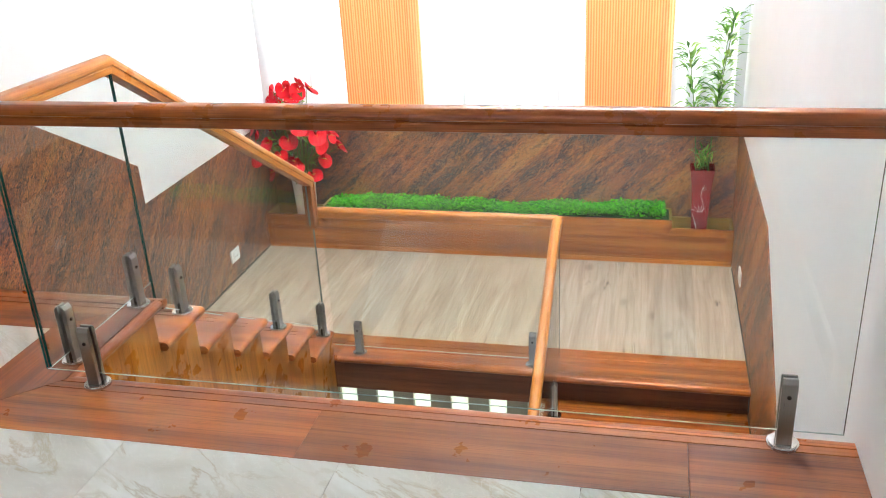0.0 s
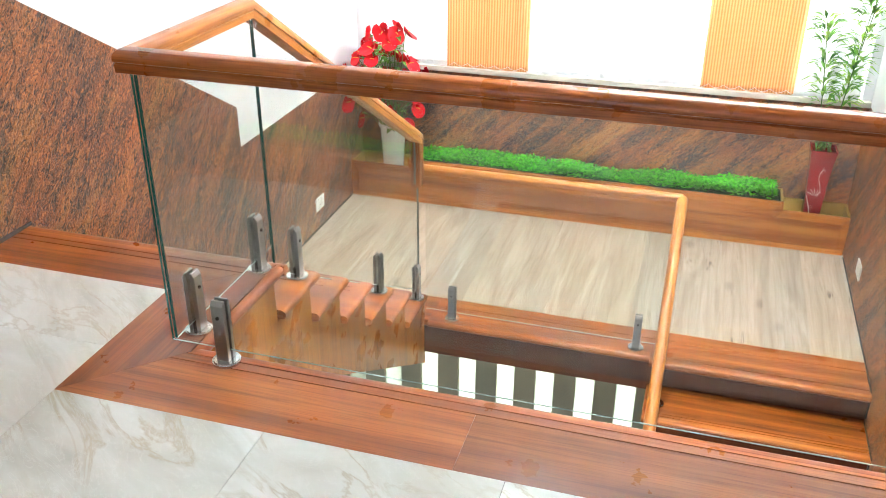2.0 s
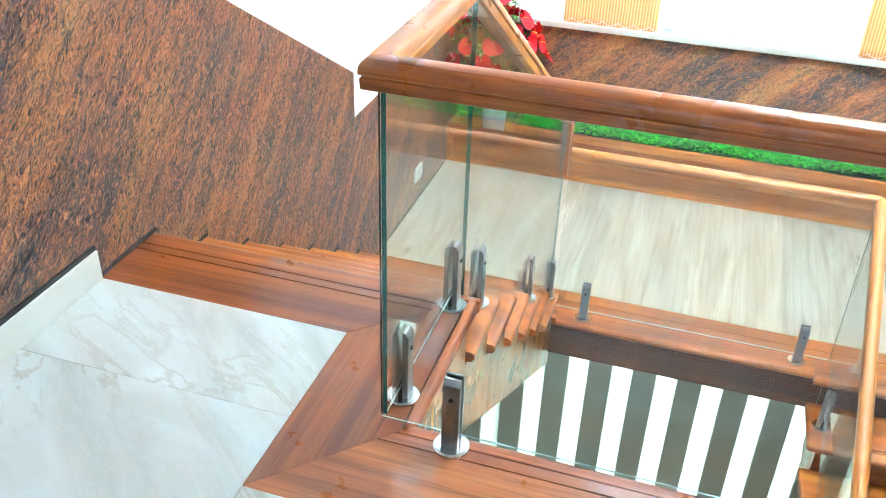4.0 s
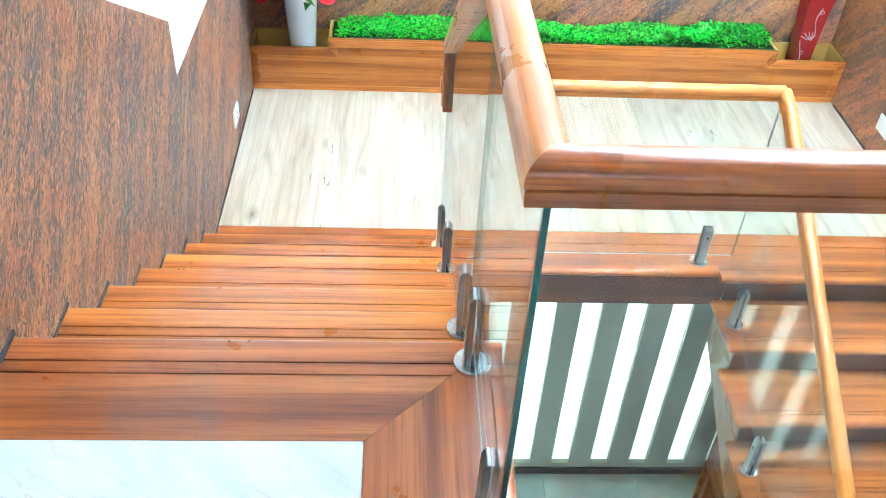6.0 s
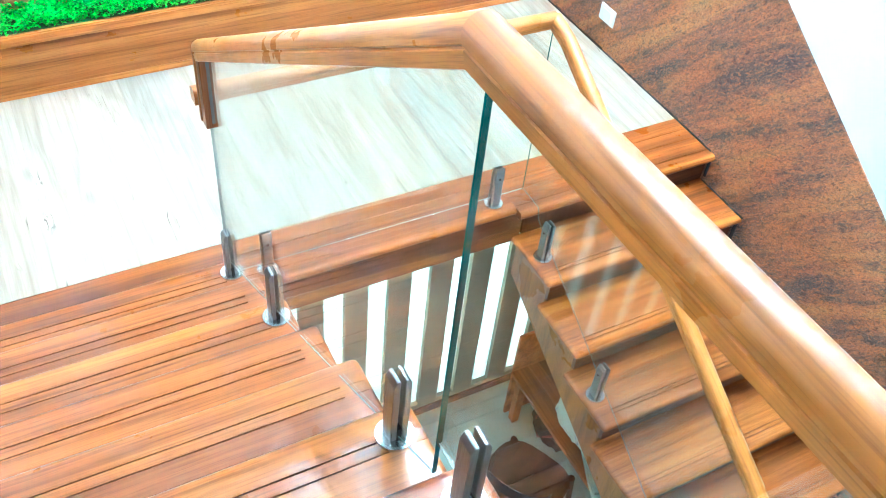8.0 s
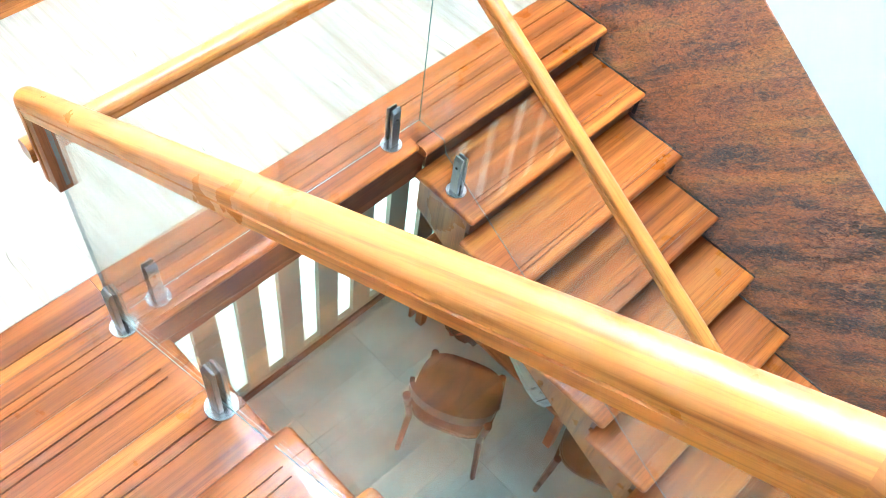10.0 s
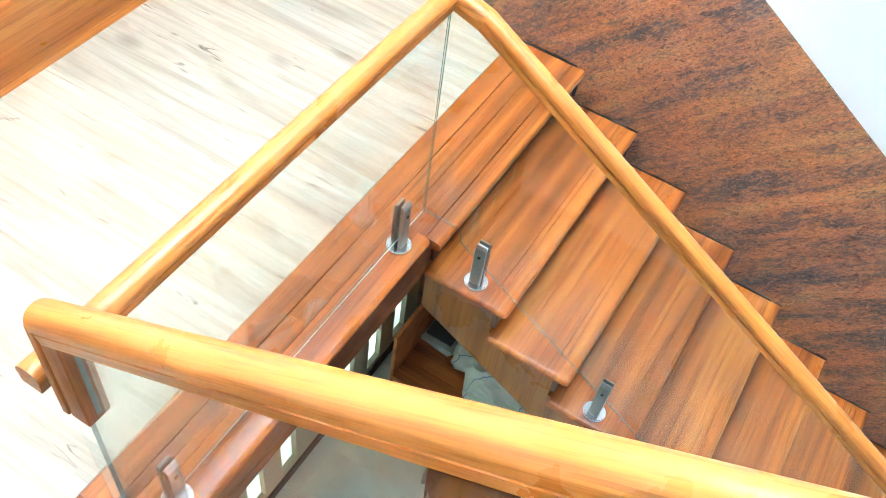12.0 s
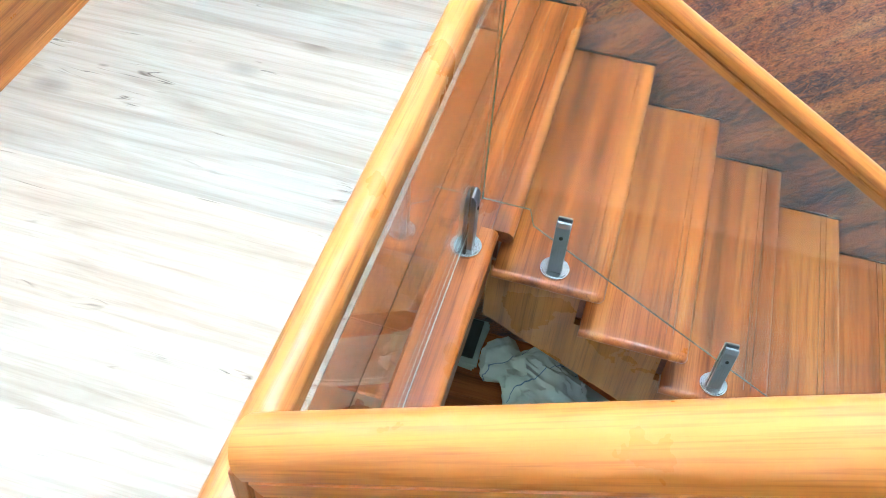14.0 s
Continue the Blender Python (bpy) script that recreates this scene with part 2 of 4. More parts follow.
def rust_texture(name, rot, rough_part=1.0, tone=1.0):
    """Rough trowelled paint, dark brown with rust-orange streaks along one slanting direction and wormy ridges."""
    m, n, l, b = material(name, 0.42)
    streak = noise_tex(n, l, coords(n, l, (6.0, 6.0, 0.7), rot), 1.4, 5, 0.58, 0.4)
    blot = noise_tex(n, l, coords(n, l, (11.0, 11.0, 3.2), rot), 1.6, 7, 0.72, 0.5)
    grit = noise_tex(n, l, coords(n, l, (1.5, 1.5, 0.7), rot), 42.0, 4, 0.62, 1.6)
    c = ramp(n, l, streak, (0.36, (0.050, 0.034, 0.034)), (0.46, (0.12, 0.052, 0.032)), (0.54, (0.27, 0.085, 0.028)), (0.66, (0.38, 0.170, 0.046)))
    c = mixed(n, l, ramp(n, l, blot, (0.48, (0, 0, 0)), (0.60, (0.55,) * 3)), c, (0.38, 0.112, 0.022))
    c = mixed(n, l, ramp(n, l, blot, (0.36, (0.7,) * 3), (0.46, (0, 0, 0))), c, (0.044, 0.032, 0.036))
    fleck = noise_tex(n, l, coords(n, l, (1.3, 1.3, 0.9), rot), 120.0, 3, 0.6, 0.8)
    ridge = ramp(n, l, grit, (0.38, (0, 0, 0)), (0.50, (0.5,) * 3), (0.62, (1, 1, 1)))
    c = mixed(n, l, 1.0, c, (tone, tone * 0.97, tone), "MULTIPLY")
    c = mixed(n, l, ramp(n, l, grit, (0.38, (0.92 * rough_part,) * 3), (0.48, (0, 0, 0))), c, (0.022, 0.015, 0.016))
    c = mixed(n, l, ramp(n, l, grit, (0.53, (0, 0, 0)), (0.62, (0.8 * rough_part,) * 3)), c, (0.50 * tone, 0.185 * tone, 0.055 * tone))
    c = mixed(n, l, 1.0, c, ramp(n, l, fleck, (0.36, (0.6, 0.57, 0.56)), (0.52, (1, 1, 1)), (0.68, (1.22, 1.18, 1.1))), "MULTIPLY")
    l.new(c, b.inputs["Base Color"])
    b.inputs["Specular IOR Level"].default_value = 0.75
    b.inputs["Roughness"].default_value = 0.36
    bump(n, l, b, ridge, 1.0 if rough_part > 0.8 else 0.6, 0.012)
    return m


def plaster(name, colour, rough=0.6, bumpy=0.05):
    m, n, l, b = material(name, rough)
    f = noise_tex(n, l, coords(n, l), 1.6, 4)
    l.new(ramp(n, l, f, (0.3, tuple(x * 0.94 for x in colour)), (0.7, colour)), b.inputs["Base Color"])
    bump(n, l, b, noise_tex(n, l, coords(n, l), 90, 3), bumpy, 0.002)
    return m


def plain(name, colour, rough=0.5, metal=0.0, vary=0.15, scale=12.0):
    m, n, l, b = material(name, rough, colour, metal)
    f = noise_tex(n, l, coords(n, l), scale, 4)
    l.new(ramp(n, l, f, (0.3, tuple(x * (1 - vary) for x in colour)), (0.7, colour)), b.inputs["Base Color"])
    return m


def steel(name, rough=0.38, shade=0.31):
    m, n, l, b = material(name, rough, (shade, shade * 0.97, shade * 0.95), 1.0)
    g = noise_tex(n, l, coords(n, l, (80, 80, 4)), 4, 3)
    l.new(ramp(n, l, g, (0.3, (rough * 0.7,) * 3), (0.7, (rough * 1.4,) * 3)), b.inputs["Roughness"])
    return m


def glass(name, tint):
    """Clear sheet glass: see-through, with a mirror sheen that grows at grazing angles."""
    m, n, l, b = material(name)
    tr, gl, lw, pw, ma, mx = (n.new("ShaderNode" + k) for k in ("BsdfTransparent", "BsdfGlossy", "LayerWeight", "Math", "Math", "MixShader"))
    tr.inputs["Color"].default_value = (*tint, 1)
    gl.inputs["Roughness"].default_value = 0.0
    lw.inputs["Blend"].default_value = 0.5
    pw.operation, ma.operation = "POWER", "MULTIPLY_ADD"
    l.new(lw.outputs["Facing"], pw.inputs[0])
    pw.inputs[1].default_value = 5.0
    l.new(pw.outputs[0], ma.inputs[0])
    ma.inputs[1].default_value, ma.inputs[2].default_value = 0.9, 0.042
    l.new(ma.outputs[0], mx.inputs["Fac"])
    l.new(tr.outputs[0], mx.inputs[1])
    l.new(gl.outputs[0], mx.inputs[2])
    l.new(mx.outputs[0], n["Material Output"].inputs["Surface"])
    return m


def translucent(name, colour, through=0.6):
    m, n, l, b = material(name, 0.8, colour)
    t = n.new("ShaderNodeBsdfTranslucent")
    t.inputs["Color"].default_value = (*colour, 1)
    mx = n.new("ShaderNodeMixShader")
    mx.inputs["Fac"].default_value = through
    l.new(b.outputs[0], mx.inputs[1])
    l.new(t.outputs[0], mx.inputs[2])
    l.new(mx.outputs[0], n["Material Output"].inputs["Surface"])
    return m


def leafy(name, dark, light, through=0.3):
    """Leaves that vary in tone one by one."""
    m = translucent(name, light, through)
    n, l = m.node_tree.nodes, m.node_tree.links
    geo = n.new("ShaderNodeNewGeometry")
    c = ramp(n, l, geo.outputs["Random Per Island"], (0.1, dark), (0.9, light))
    l.new(c, n["Principled BSDF"].inputs["Base Color"])
    l.new(c, n["Translucent BSDF"].inputs["Color"])
    n["Principled BSDF"].inputs["Roughness"].default_value = 0.35
    return m


def ribbed_blind(name, a, b2, through):
    m = translucent(name, a, through)
    n, l = m.node_tree.nodes, m.node_tree.links
    w = n.new("ShaderNodeTexWave")
    w.bands_direction = "X"
    w.inputs["Scale"].default_value, w.inputs["Distortion"].default_value = 18.0, 0.3
    l.new(coords(n, l), w.inputs["Vector"])
    c = ramp(n, l, w.outputs["Fac"], (0.35, a), (0.65, b2))
    l.new(c, n["Principled BSDF"].inputs["Base Color"])
    l.new(c, n["Translucent BSDF"].inputs["Color"])
    return m


def striped_cloth(name, base, stripe):
    """Cream weave with a few thin blue stripes along one direction of the fabric."""
    m, n, l, b = material(name, 0.9)
    sep = n.new("ShaderNodeSeparateXYZ")
    v = coords(n, l, (1, 1, 1), (0, 0, 28))
    wob = n.new("ShaderNodeVectorMath")
    wob.operation = "MULTIPLY_ADD"
    l.new(noise_tex(n, l, coords(n, l), 6.0, 2), wob.inputs[0])
    wob.inputs[1].default_value = (0.10, 0.10, 0.10)
    l.new(v, wob.inputs[2])
    l.new(wob.outputs[0], sep.inputs[0])
    band = n.new("ShaderNodeMath")
    band.operation = "PINGPONG"
    l.new(sep.outputs["Y"], band.inputs[0])
    band.inputs[1].default_value = 0.085
    k = ramp(n, l, band.outputs[0], (0.0, (1, 1, 1)), (0.0025, (1, 1, 1)), (0.0035, (0, 0, 0)))
    l.new(mixed(n, l, k, base, stripe), b.inputs["Base Color"])
    return m


M_OAK, M_MARBLE = oak_tile("oak_look_tile"), marble("cream_marble")
M_RUST_L, M_RUST_B, M_RUST_R = rust_texture("rust_plaster_a", (45, 0, 0), 1.0, 1.22), rust_texture("rust_plaster_b", (0, -48, 0), 0.6, 1.2), rust_texture("rust_plaster_c", (-45, 0, 0), 0.6, 1.12)
M_WHITE = plaster("white_paint", (0.84, 0.85, 0.86))
M_CEIL = plaster("ceiling_paint", (0.85, 0.85, 0.84))
M_GREY = plaster("olive_grey_paint", (0.29, 0.268, 0.19))
M_CREAM = plaster("cream_stone", (0.62, 0.58, 0.50), 0.35)
M_DARK = plain("dark_grout", (0.03, 0.025, 0.022), 0.8)
M_JOINT = plain("dark_joint", (0.055, 0.046, 0.046), 0.6, vary=0.5, scale=40.0)
M_STEEL, M_CHROME = steel("brushed_steel"), plain("polished_flange", (0.62, 0.62, 0.61), 0.24, 1.0, vary=0.08)
M_GLASS, M_GEDGE = glass("clear_glass", (0.965, 0.985, 0.975)), plain("glass_edge_green", (0.012, 0.105, 0.095), 0.12, vary=0.4, scale=5.0)
M_GMID = plain("glass_edge_grey", (0.16, 0.20, 0.19), 0.10, vary=0.3)
# pale colour that carries the bright glint of the polished lower edges
M_GPALE = plain("glass_edge_glint", (0.50, 0.62, 0.60), 0.08, vary=0.1)
M_BLIND_W, M_BLIND_O = translucent("white_blind", (0.88, 0.88, 0.87), 0.22), ribbed_blind("orange_blind", (0.64, 0.29, 0.10), (0.80, 0.48, 0.225), 0.30)
M_FROST = translucent("frosted_pane", (0.86, 0.88, 0.86), 0.75)
M_SLIT = translucent("slit_pane", (0.82, 0.86, 0.76), 0.7)
M_PLASTIC = plain("white_plastic", (0.8, 0.81, 0.8), 0.35, vary=0.03)
M_UPVC = plain("window_frame_white", (0.82, 0.82, 0.82), 0.4, vary=0.03)
M_LEAF = leafy("leaf_green", (0.06, 0.20, 0.025), (0.22, 0.46, 0.07), 0.3)
M_LEAF_PALE = leafy("leaf_pale", (0.16, 0.40, 0.05), (0.42, 0.62, 0.12), 0.4)
M_HEDGE = leafy("hedge_leaf", (0.02, 0.20, 0.012), (0.17, 0.72, 0.03), 0.35)
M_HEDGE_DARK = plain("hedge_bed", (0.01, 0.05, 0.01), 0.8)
M_PETAL = plain("red_petal", (0.66, 0.010, 0.018), 0.55, vary=0.25)
M_PETAL.node_tree.nodes["Principled BSDF"].inputs["Specular IOR Level"].default_value = 0.12
M_YELLOW = plain("yellow_spadix", (0.75, 0.45, 0.04), 0.5)
M_SPRIG = plain("white_sprig", (0.75, 0.74, 0.68), 0.7)
M_STEM = plain("green_stem", (0.10, 0.20, 0.04), 0.5)
M_VASE_W = plain("white_ceramic", (0.78, 0.79, 0.80), 0.2, vary=0.04)
M_VASE_R = plain("oxblood_ceramic", (0.26, 0.016, 0.016), 0.15, vary=0.2)
M_LINER = plain("ochre_lining", (0.45, 0.27, 0.06), 0.6, vary=0.2)
M_CLOTH = striped_cloth("striped_cloth", (0.44, 0.45, 0.40), (0.05, 0.10, 0.22))
M_BOARD = plain("pale_cover", (0.46, 0.50, 0.46), 0.8, vary=0.12)
M_INK = plain("dark_print", (0.05, 0.06, 0.06), 0.8)
M_BAG = plain("dark_fabric", (0.022, 0.018, 0.020), 0.85, vary=0.4, scale=30.0)
M_STRAP = plain("red_webbing", (0.16, 0.03, 0.03), 0.7)
M_CHAIR = wood("chair_wood", (0.03, 0.011, 0.006), (0.055, 0.020, 0.011), (0.085, 0.032, 0.017), along="y", rough=0.3, knots=False, coat=0.3)
M_FLOORLOW = plain("grey_stone_tile", (0.46, 0.51, 0.47), 0.15, vary=0.3, scale=3.0)


# ---- mesh helpers ----
def box(bm, x0, x1, y0, y1, z0, z1, bevel=0.0):
    r = bmesh.ops.create_cube(bm, size=1.0)
    for v in r["verts"]:
        v.co = Vector(((x0 + x1) / 2 + v.co.x * (x1 - x0), (y0 + y1) / 2 + v.co.y * (y1 - y0), (z0 + z1) / 2 + v.co.z * (z1 - z0)))
    if bevel:
        es = list({e for v in r["verts"] for e in v.link_edges})
        bmesh.ops.bevel(bm, geom=es, offset=bevel, segments=2, affect="EDGES", profile=0.5)
    return bm


def solid(pts, axis, a, b, bm=None):
    """A prism: a flat outline in the two other axes, pulled along one axis from a to b."""
    bm = bm or bmesh.new()
    put = {"x": lambda p, q, s: (s, p, q), "y": lambda p, q, s: (p, s, q), "z": lambda p, q, s: (p, q, s)}[axis]
    lo, hi = [bm.verts.new(put(p, q, a)) for p, q in pts], [bm.verts.new(put(p, q, b)) for p, q in pts]
    bm.faces.new(lo)
    bm.faces.new(hi[::-1])
    for i in range(len(pts)):
        j = (i + 1) % len(pts)
        bm.faces.new((lo[j], lo[i], hi[i], hi[j]))
    bmesh.ops.recalc_face_normals(bm, faces=bm.faces)
    return bm


def finish(name, bm, mats, smooth=False):
    me = bpy.data.meshes.new(name)
    bm.to_mesh(me)
    bm.free()
    for m in mats if isinstance(mats, (list, tuple)) else (mats,):
        me.materials.append(m)
    if smooth:
        for p in me.polygons:
            p.use_smooth = True
        me.set_sharp_from_angle(angle=radians(40))
    return me


def part(name, bm, mat, parent=None, label="", smooth=False):
    ob = new(name, finish(name, bm, mat, smooth))
    ob.parent = parent
    if label:
        ob["label"] = label
    return ob


def thing(name, label, category, at=(0, 0, 0), group="", kind=""):
    ob = new(name)
    ob.location = at
    return tagged(ob, label, category, group, kind)


def structure(name, bm, mat, label, category):
    return tagged(part(name, bm, mat), label, category, kind="structure")


def cut_box(x0, x1, y0, y1, z0, z1, bevel=0.0):
    return box(bmesh.new(), x0, x1, y0, y1, z0, z1, bevel)


def sweep(path, profile, bm=None):
    """Pulls a closed profile (side, up) along a path of points with mitred corners."""
    bm = bm or bmesh.new()
    P = [Vector(p) for p in path]
    rings = []
    for i, p in enumerate(P):
        a = (p - P[i - 1]).normalized() if i else (P[1] - P[0]).normalized()
        b = (P[i + 1] - p).normalized() if i < len(P) - 1 else a
        t = (a + b).normalized()
        k = 1.0 / max(0.3, t.dot(a))
        flat = Vector((a.x, a.y, 0)) if Vector((a.x, a.y, 0)).length > 1e-4 else Vector((b.x, b.y, 0))
        turn = Vector((b.x, b.y, 0)) if Vector((b.x, b.y, 0)).length > 1e-4 else flat
        bend = abs(flat.normalized().cross(turn.normalized()).z) > 0.05
        side = t.cross(Vector((0, 0, 1)))
        side = side.normalized() if side.length > 1e-4 else flat.normalized().cross(Vector((0, 0, 1)))
        up = side.cross(t).normalized()
        rings.append([bm.verts.new(p + side * (u * (k if bend else 1)) + up * (w * (1 if bend else k))) for u, w in profile])
    m = len(profile)
    for r, s in zip(rings, rings[1:]):
        for i in range(m):
            bm.faces.new((r[i], r[(i + 1) % m], s[(i + 1) % m], s[i]))
    bm.faces.new(rings[0])
    bm.faces.new(rings[-1][::-1])
    bmesh.ops.recalc_face_normals(bm, faces=bm.faces)
    return bm


def tube(points, radius, bm=None, sides=6, taper=1.0):
    bm = bm or bmesh.new()
    P = [Vector(p) for p in points]
    rings = []
    for i, p in enumerate(P):
        t = (P[min(i + 1, len(P) - 1)] - P[max(i - 1, 0)]).normalized()
        s = t.cross(Vector((0.31, 0.17, 1.0))).normalized()
        u = s.cross(t)
        r = radius * (1 + (taper - 1) * i / (len(P) - 1))
        rings.append([bm.verts.new(p + (s * math.cos(2 * math.pi * k / sides) + u * math.sin(2 * math.pi * k / sides)) * r) for k in range(sides)])
    for a, b in zip(rings, rings[1:]):
        for k in range(sides):
            bm.faces.new((a[k], a[(k + 1) % sides], b[(k + 1) % sides], b[k]))
    bm.faces.new(rings[0][::-1])
    bm.faces.new(rings[-1])
    return bm


def rail_profile(w=0.057, h=0.062):
    """Handrail section: domed top, a fine groove on each side, a narrower foot with a slot for the glass."""
    pts = []
    for i in range(13):
        a = math.pi * i / 12
        pts.append((w / 2 * math.cos(a), h * 0.12 + h * 0.38 * math.sin(a)))
    left = [(-w / 2, -h * 0.02), (-w / 2 + 0.005, -h * 0.06), (-w / 2 + 0.005, -h * 0.11), (-w / 2 + 0.002, -h * 0.14), (-w / 2 + 0.003, -h * 0.47), (-w / 2 + 0.006, -h * 0.5)]
    return pts + left + [(-x, z) for x, z in left[::-1]]



# ---- walls, floors and ceilings ----
T = 0.2
OX, OY, IY = -0.231, -0.241, 0.330      # outline of the timber border
structure("wall_left", cut_box(XL - T, XL, YF - T, YB + T, ZG, ZC), M_WHITE, "white painted stairwell wall", "wall")
structure("wall_right", cut_box(XR, XR + T, YF - T, YB + T, ZG, ZC), M_WHITE, "white painted stairwell wall", "wall")
structure("wall_pier", cut_box(XR - 0.022, XR, YF, 0.085, -0.3, ZC), M_WHITE, "white painted wall beside the railing end", "wall")
WX0, WX1, WZ0, WZ1 = XL + 0.06, XR - 0.06, DADO + 0.035, 2.50     # window opening
bm = cut_box(XL, XR, YB, YB + T, ZG, DADO)
box(bm, XL, WX0, YB, YB + T, DADO, ZC)
box(bm, WX1, XR, YB, YB + T, DADO, ZC)
box(bm, WX0, WX1, YB, YB + T, WZ1, ZC)
structure("wall_window", bm, M_WHITE, "white wall with a wide window over the landing", "wall")
bm = bmesh.new()
for z0, z1 in ((ZG, ZG + 0.5), (ZG + 2.3, 0.65), (2.25, ZC)):
    box(bm, XL, XR, YF - T, YF, z0, z1)
for z0, z1 in ((ZG + 0.5, ZG + 2.3), (0.65, 2.25)):
    box(bm, XL, -0.4, YF - T, YF, z0, z1)
    box(bm, 1.8, XR, YF - T, YF, z0, z1)
structure("wall_behind", bm, M_WHITE, "unseen white wall with openings added behind the fill lamps", "wall")
sx0, sx1, sy0, sy1 = SKY_X - SKY_W / 2, SKY_X + SKY_W / 2, SKY_Y - SKY_L / 2, SKY_Y + SKY_L / 2
bm = cut_box(XL - T, XR + T, YF - T, sy0, ZC, ZC + 0.15)
box(bm, XL - T, XR + T, sy1, YB + T, ZC, ZC + 0.15)
box(bm, XL - T, sx0, sy0, sy1, ZC, ZC + 0.15)
box(bm, sx1, XR + T, sy0, sy1, ZC, ZC + 0.15)
structure("ceiling", bm, M_CEIL, "white flat ceiling with a skylight opening", "ceiling")
skyw = thing("skylight", "frosted skylight over the stairwell", "skylight", kind="structure")
part("pane", cut_box(sx0, sx1, sy0, sy1, ZC + 0.10, ZC + 0.108), M_FROST, skyw)

# upper slab, half landing slab and lower floor
bm = cut_box(XL, XR, YF, OY, -0.30, -0.02)
box(bm, XL, INA - 0.067, OY, NOSE_A - 0.066, -0.30, -0.036)
box(bm, INA - 0.067, XR, OY, INA - 0.05, -0.30, -0.036)
structure("floor_slab", bm, M_CEIL, "white painted concrete slab of the upper floor", "floor")
structure("landing_slab", cut_box(XL, XR, EDGE + 0.04, YB, ZL - 0.205, ZL - 0.036), M_CEIL, "concrete slab of the half landing", "floor")
lower = structure("floor_lower", cut_box(XL - T, XR + T, YF - T, YB + T, ZG - 0.1, ZG - 0.008), M_DARK, "grey polished stone tiles of the lower hall", "floor")

# textured bands on three walls: prisms 6 mm proud of the white paint
left_band = [(YF, -0.3), (NOSE_A, -0.5), (2.25, -1.5), (YB, ZL - 0.1), (YB, DADO), (2.208, DADO), (2.208, -0.048), (0.40, 1.018), (YF, 1.018)]
structure("wall_left_band", solid(left_band, "x", XL, XL + 0.006), M_RUST_L, "rough rust-brown textured plaster band on the wall", "wall")
right_band = [(YB, DADO), (2.215, DADO), (-0.6, DADO - 2.815 * 0.622), (-0.6, ZG), (YB, ZG)]
structure("wall_right_band", solid(right_band, "x", XR - 0.006, XR), M_RUST_R, "rough rust-brown textured plaster band on the wall", "wall")
structure("wall_window_band", cut_box(XL + 0.006, XR - 0.006, YB - 0.006, YB, ZL - 0.1, DADO), M_RUST_B, "rough rust-brown textured plaster under the window", "wall")
structure("window_sill", cut_box(XL + 0.006, XR - 0.006, YB - 0.045, YB + T, DADO, DADO + 0.035, 0.004), M_CREAM, "white stone window sill", "sill")

# dark uneven joints where the textured bands meet stairs and landing
def dark_joint(name, x0, x1, runs):
    r = random.Random(21)
    bm = bmesh.new()
    for y0, y1, z0, z1 in runs:
        n = max(1, int(max(y1 - y0, z1 - z0) / 0.05))
        for i in range(n):
            e = r.uniform(-0.003, 0.004)
            if y1 - y0 > z1 - z0:
                box(bm, x0, x1, y0 + (y1 - y0) * i / n, y0 + (y1 - y0) * (i + 1) / n, z0, z1 + e)
            else:
                box(bm, x0, x1, y0 - e, y1, z0 + (z1 - z0) * i / n, z0 + (z1 - z0) * (i + 1) / n)
    structure(name, bm, M_JOINT, "dark uneven joint between textured wall and stairs", "joint")


runs = [(IY, NOSE_A, 0.0, 0.014), (EDGE, 3.70, ZL, ZL + 0.012)]
for k in range(1, 7):
    runs.append((NOSE_A + (k - 1) * GOING_A - 0.03, NOSE_A + k * GOING_A, -k * RISE, -k * RISE + 0.006))
dark_joint("joint_left", XL + 0.006, XL + 0.011, runs)
runs = [(EDGE, 3.70, ZL, ZL + 0.008)]
for k in range(1, 13):
    runs.append((NOSE_B - k * GOING_B, NOSE_B - (k - 1) * GOING_B + 0.03, ZL - k * RISE, ZL - k * RISE + 0.005))
    runs.append((NOSE_B - (k - 1) * GOING_B + 0.016, NOSE_B - (k - 1) * GOING_B + 0.03, ZL - k * RISE + 0.03, ZL - (k - 1) * RISE - 0.04))
dark_joint("joint_right", XR - 0.011, XR - 0.006, runs)

# skirting of the upper floor
bm = cut_box(XL + 0.006, XL + 0.020, YF, IY - 0.003, 0.0, 0.095, 0.003)
structure("baseboard", bm, M_CREAM, "cream stone skirting with a dark joint above", "baseboard")
structure("baseboard_joint", cut_box(XL + 0.006, XL + 0.014, YF, IY - 0.003, 0.095, 0.108), M_DARK, "dark joint above the skirting", "baseboard")
structure("baseboard_right", cut_box(XR - 0.040, XR - 0.022, YF, -0.30, 0.0, 0.095, 0.003), M_CREAM, "cream stone skirting", "baseboard")

# frosted panes that close the made-up openings of the unseen wall behind
for z0, z1 in ((ZG + 0.5, ZG + 2.3), (0.65, 2.25)):
    structure("back_pane", cut_box(-0.4, 1.8, YF - 0.12, YF - 0.11, z0, z1), M_FROST, "frosted pane closing an added opening in the unseen wall", "window")

